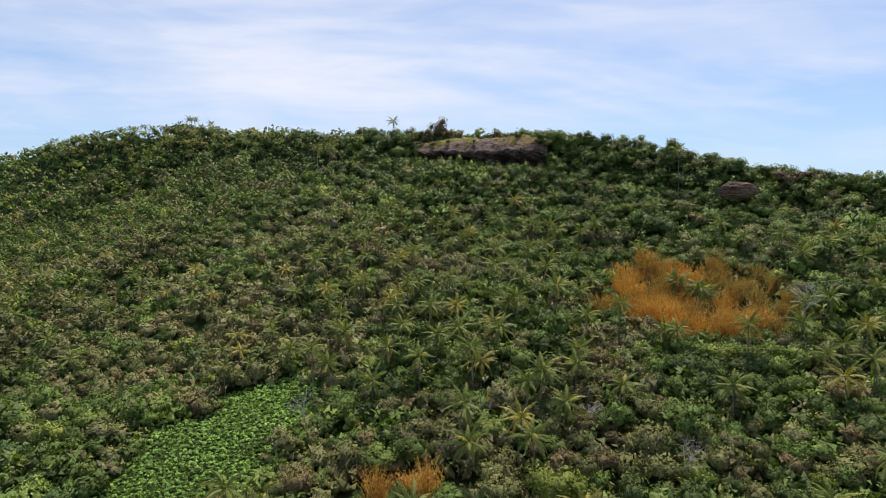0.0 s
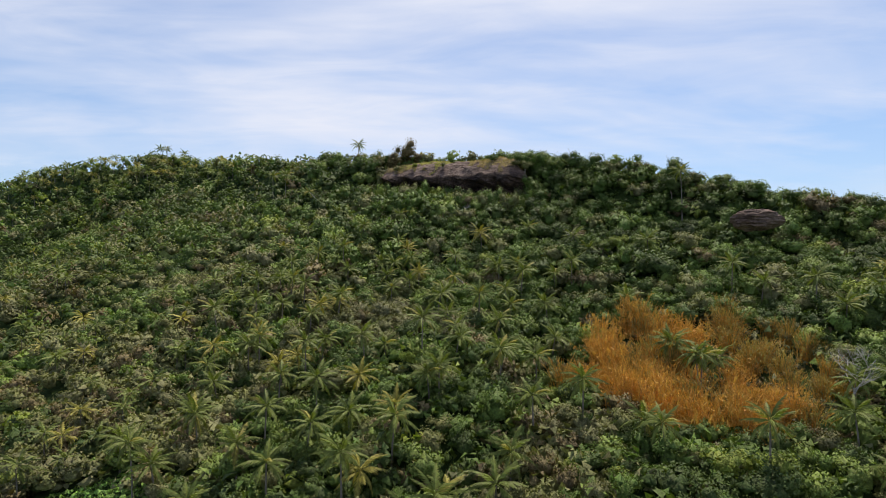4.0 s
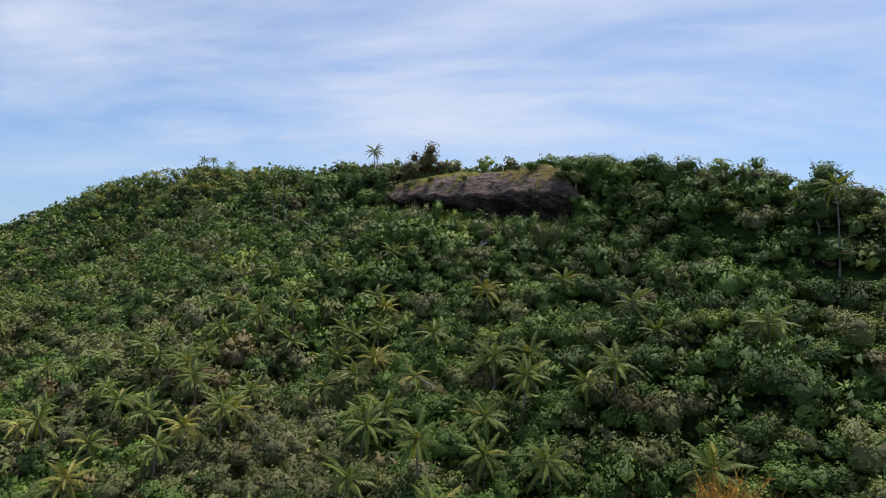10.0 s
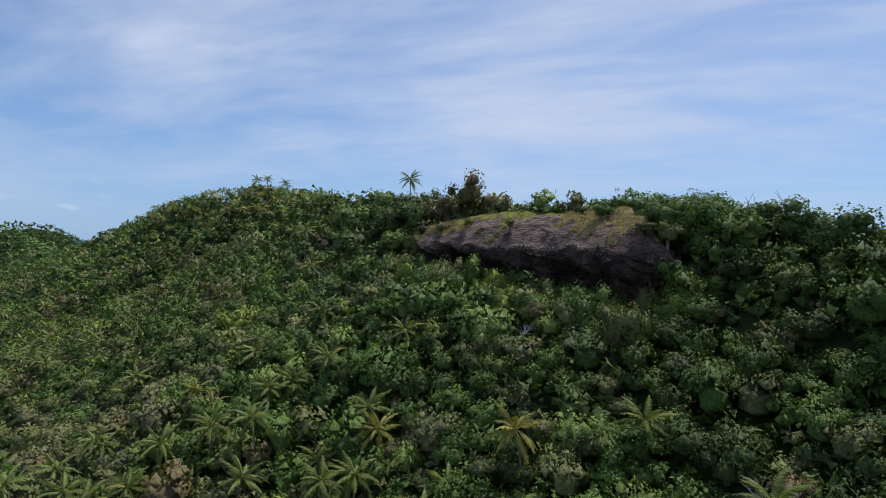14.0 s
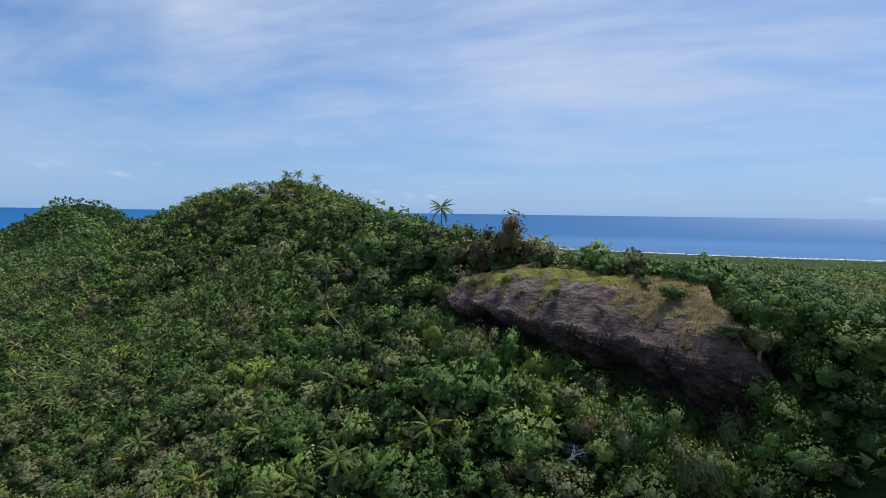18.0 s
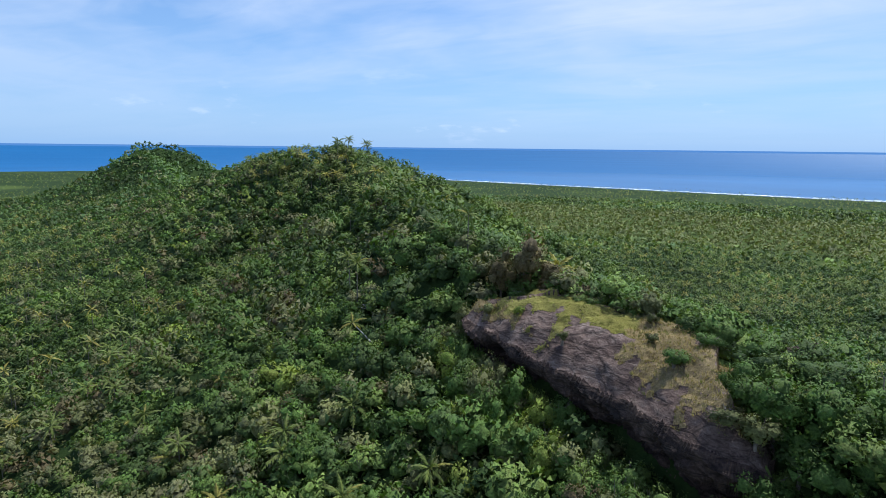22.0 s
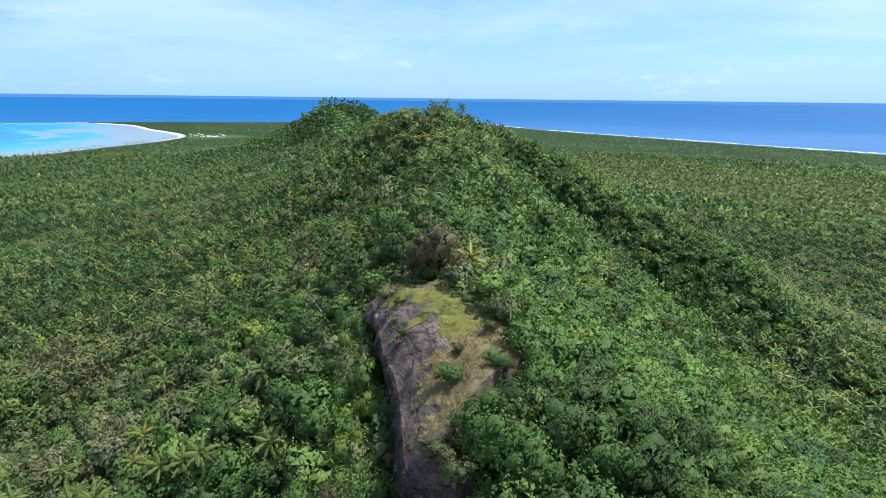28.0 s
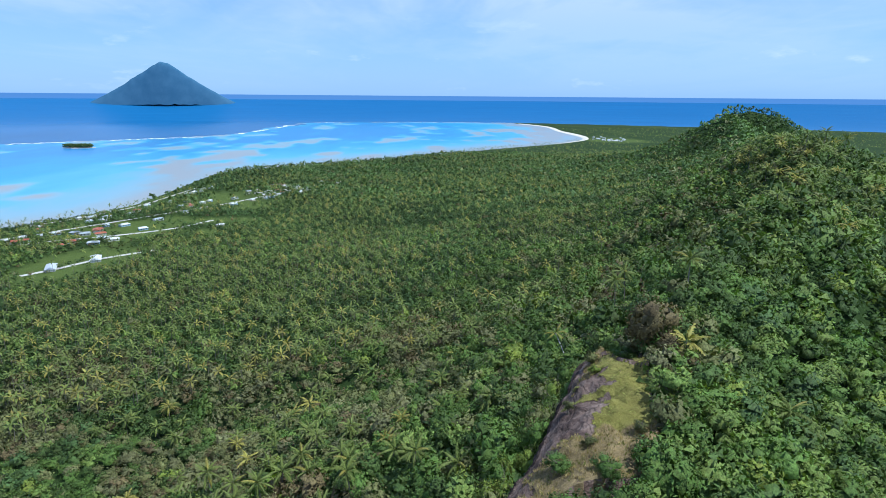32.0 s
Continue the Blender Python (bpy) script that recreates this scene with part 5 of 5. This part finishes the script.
def beach(pick, inner, outer, label):
    p = COAST[pick]
    d = np.gradient(p, axis=0)
    d /= np.linalg.norm(d, axis=1)[:, None]
    nrm = np.stack([-d[:, 1], d[:, 0]], 1)
    if shore(*(p[len(p) // 2] + nrm[len(p) // 2] * 30)) < 0:
        nrm = -nrm
    rows = np.stack([p - nrm * outer, p + nrm * inner * (0.6 + 0.8 * soft_noise(p[:, 0], p[:, 1], 200, 3))[:, None]], 1)
    zz = np.stack([rim(rows[:, 0, 0], rows[:, 0, 1]) + 0.1, ground(rows[:, 1, 0], rows[:, 1, 1]) + 0.7], 1)
    i = np.arange(len(p) - 1) * 2
    me = mesh_of("beach", np.column_stack([rows.reshape(-1, 2), zz.ravel()]), np.stack([i, i + 1, i + 3, i + 2], 1), smooth_faces=True)
    tagged(link_mesh("beach", me, SAND), label, "beach", kind="structure")


west = np.flatnonzero((COAST[:, 0] < -2250) & (COAST[:, 1] > 700) & (COAST[:, 1] < 1130) & (COAST[:, 0] > -4180))
beach(west, 16, 12, "pale coral sand beach along the lagoon")
far_ = np.flatnonzero((COAST[:, 1] > 2600) & (COAST[:, 0] > -3000) & (COAST[:, 0] < 1600))
beach(far_, 20, 14, "narrow sandy beach on the northern shore")

# reef islet with trees
ISLET = (-2030, -885)
v, f = blob(28, 8, np.random.default_rng(3), 0.08)
v = v * np.array([26, 58, 3.0])
islet = new("islet")
islet.matrix_basis = pose(*ISLET, 0)
link_mesh("shore", mesh_of("shore", v, f), plain("coral_sand", (0.5, 0.45, 0.38), 0.9), islet)
q, d = rng.uniform(0, 6.28, 150), np.sqrt(rng.random(150)) * 0.85
cv = [(CROWN_D[k % 6][0] * np.array([7, 7, 6]) + np.array([26 * d[k] * math.cos(q[k]), 58 * d[k] * math.sin(q[k]), 7 + 3 * math.sin(k)]), CROWN_D[k % 6][1]) for k in range(150)]
v, f = join(cv)
link_mesh("trees", mesh_of("trees", v, f, np.tile(np.array(GREENS["dark"]), (len(v), 1))), LEAF, islet)
tagged(islet, "small dark wooded islet on the lagoon reef", "island")

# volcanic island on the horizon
# blue base colour: the haze of distance is painted into the slopes
CONE, nt, b = material("haze_tinted_slopes", 1.0, 0.0)
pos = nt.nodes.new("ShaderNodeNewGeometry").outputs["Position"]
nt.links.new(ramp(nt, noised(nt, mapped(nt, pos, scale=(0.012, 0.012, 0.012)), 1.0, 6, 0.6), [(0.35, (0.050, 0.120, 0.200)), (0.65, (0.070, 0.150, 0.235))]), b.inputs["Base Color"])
cx, cy = -4416.0, -1529.0
out_ = np.array((cx - 114, cy - 276)) / math.hypot(cx - 114, cy - 276)
side_ = np.array((out_[1], -out_[0]))
ns, nd = 90, 14
v = []
for i in range(ns + 1):
    s = -1 + 2 * i / ns
    w = abs(s - 0.02)
    h = max(0.0, max(0.0, 1 - w) ** 1.2 * 1.03 if w > 0.06 else 0.955)
    h = min(h, 0.97) * (1 + 0.03 * (float(soft_noise(s * 30, 0.0, 1.0, 4)) - 0.5))
    for j in range(nd + 1):
        t = -1 + 2 * j / nd
        p = np.array((cx, cy)) + side_ * 530 * s + out_ * 70 * t * (1 - 0.6 * w)
        v.append((p[0], p[1], 104 + 301 * h * (1 - abs(t) ** 1.6) + 12 * float(soft_noise(p[0], p[1], 30, 6)) * h))
i = (np.arange(ns)[:, None] * (nd + 1) + np.arange(nd)).ravel()
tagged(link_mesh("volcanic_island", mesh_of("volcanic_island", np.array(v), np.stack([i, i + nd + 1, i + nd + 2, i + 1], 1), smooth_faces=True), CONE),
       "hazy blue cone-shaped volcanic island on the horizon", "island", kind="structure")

# ---- village ----
WALLS = [plain("painted_wall_" + n, c, 0.8, 0.2, 0.12, 0.8) for n, c in (("white", (0.72, 0.71, 0.68)), ("cream", (0.62, 0.55, 0.42)), ("blue", (0.35, 0.48, 0.58)))]
ROOFS = [plain("sheet_roof_" + n, c, 0.5, 0.4, 0.15, 0.6) for n, c in (("white", (0.62, 0.62, 0.61)), ("grey", (0.34, 0.36, 0.38)), ("red", (0.36, 0.10, 0.06)), ("silver", (0.48, 0.50, 0.52)))]
DARK = plain("window_dark", (0.04, 0.05, 0.06), 0.2, 0.5)
DOORS = plain("door_wood", (0.20, 0.13, 0.08), 0.7)
HOUSES = {}


def box_bm(x0, x1, y0, y1, z0, z1):
    bm = bmesh.new()
    bmesh.ops.create_cube(bm, size=1.0)
    bmesh.ops.transform(bm, matrix=Matrix.Translation(((x0 + x1) / 2, (y0 + y1) / 2, (z0 + z1) / 2)) @ Matrix.Diagonal((x1 - x0, y1 - y0, z1 - z0, 1)), verts=bm.verts)
    return bm


def house(ln, wd, wall, roof):
    """A single-storey house: walls, pitched sheet roof with eaves, door, windows."""
    base = new("house")
    part("wall", box_bm(-ln / 2, ln / 2, -wd / 2, wd / 2, -0.5, 2.8), WALLS[wall], base)
    bm = bmesh.new()
    e, r_ = 0.7, 1.6
    pts = [(-ln / 2 - e, -wd / 2 - e, 2.7), (ln / 2 + e, -wd / 2 - e, 2.7), (ln / 2 + e, wd / 2 + e, 2.7), (-ln / 2 - e, wd / 2 + e, 2.7), (-ln / 2 + wd * 0.2, 0, 2.8 + r_), (ln / 2 - wd * 0.2, 0, 2.8 + r_)]
    vv = [bm.verts.new(p) for p in pts]
    for q in ((0, 1, 5, 4), (2, 3, 4, 5), (1, 2, 5), (3, 0, 4), (3, 2, 1, 0)):
        bm.faces.new([vv[k] for k in q])
    part("roof", bm, ROOFS[roof], base)
    part("door", box_bm(-0.5, 0.5, -wd / 2 - 0.05, -wd / 2 + 0.05, 0, 2.05), DOORS, base)
    for x in (-ln * 0.3, ln * 0.3):
        for y in (-wd / 2, wd / 2):
            part("window", box_bm(x - 0.7, x + 0.7, y - 0.05, y + 0.05, 0.9, 2.1), DARK, base)
    return base


NAMES = ("white", "grey", "red", "silver")


def put_house(x, y, turn, ln, wd, wall, roof):
    key = (ln, wd, wall, roof)
    m = pose(x, y, settle(x, y, 0.0), 0, 0, turn)
    if key in HOUSES:
        ob = copy_thing(HOUSES[key], m)
    else:
        ob = HOUSES[key] = house(*key)
        ob.matrix_basis = m
    tagged(ob, "single-storey village house with a " + NAMES[roof] + " metal roof among palms", "house", "village houses")


ROADS = [[(-560, -330), (-641, -245), (-720, -180), (-800, -120), (-900, -44), (-980, 0), (-1100, 60)], [(-612, -205), (-640, -165), (-655, -127), (-700, -60), (-760, -20)],
         [(-724, -262), (-790, -225), (-880, -185), (-1000, -165), (-1120, -150)], [(-480, -120), (-503, -100), (-545, -72), (-580, -30)], [(-1000, -40), (-1080, 40), (-1180, 120)]]
CORAL = plain("coral_road", (0.55, 0.52, 0.46), 0.9, 0.1, 0.15, 0.4)
for line in ROADS:
    p = spline(np.array(line, float), 16)
    d = np.gradient(p, axis=0)
    d /= np.linalg.norm(d, axis=1)[:, None]
    nrm = np.stack([-d[:, 1], d[:, 0]], 1)
    rows = np.stack([p + nrm * 3.2, p - nrm * 3.2], 1).reshape(-1, 2)
    zz = np.repeat(ground(p[:, 0], p[:, 1]), 2) + 0.35
    i = np.arange(len(p) - 1) * 2
    tagged(link_mesh("road", mesh_of("road", np.column_stack([rows, zz]), np.stack([i, i + 1, i + 3, i + 2], 1)), CORAL), "pale coral-surfaced village road", "road", kind="structure")
SIZES = [(9, 6), (11, 7), (8, 6), (13, 7)]
rs = np.random.default_rng(12)
for line in ROADS[:3] + ROADS[4:]:
    p = spline(np.array(line, float), 6)
    for a, b_ in zip(p[:-1], p[1:]):
        for s in (-1, 1):
            if rs.random() < 0.45:
                d = (b_ - a) / np.linalg.norm(b_ - a)
                o = a + np.array([-d[1], d[0]]) * s * rs.uniform(13, 42)
                if shore(o[0], o[1]) > 25:
                    k = int(rs.integers(0, 4))
                    put_house(float(o[0]), float(o[1]), math.degrees(math.atan2(d[1], d[0])) + rs.uniform(-8, 8), *SIZES[k], int(rs.integers(0, 3)), int(rs.choice([0, 0, 1, 3, 3, 2])))
for x, y, ln, wd, rf in ((-1095, 20, 34, 14, 0), (-1120, 5, 20, 10, 2), (-1130, -15, 16, 9, 2), (-930, -120, 26, 11, 2), (-1085, 40, 22, 10, 0), (-880, -95, 22, 9, 2), (-540, -76, 22, 10, 0), (-505, -104, 24, 9, 3), (-690, -150, 16, 9, 2)):
    put_house(x, y, 25, ln, wd, 0, rf)
for k in range(26):
    put_house(-2480 + rs.normal() * 75, 1120 + rs.normal() * 40, rs.uniform(0, 90), *SIZES[int(rs.integers(0, 4))], 0, int(rs.choice([0, 0, 3])))
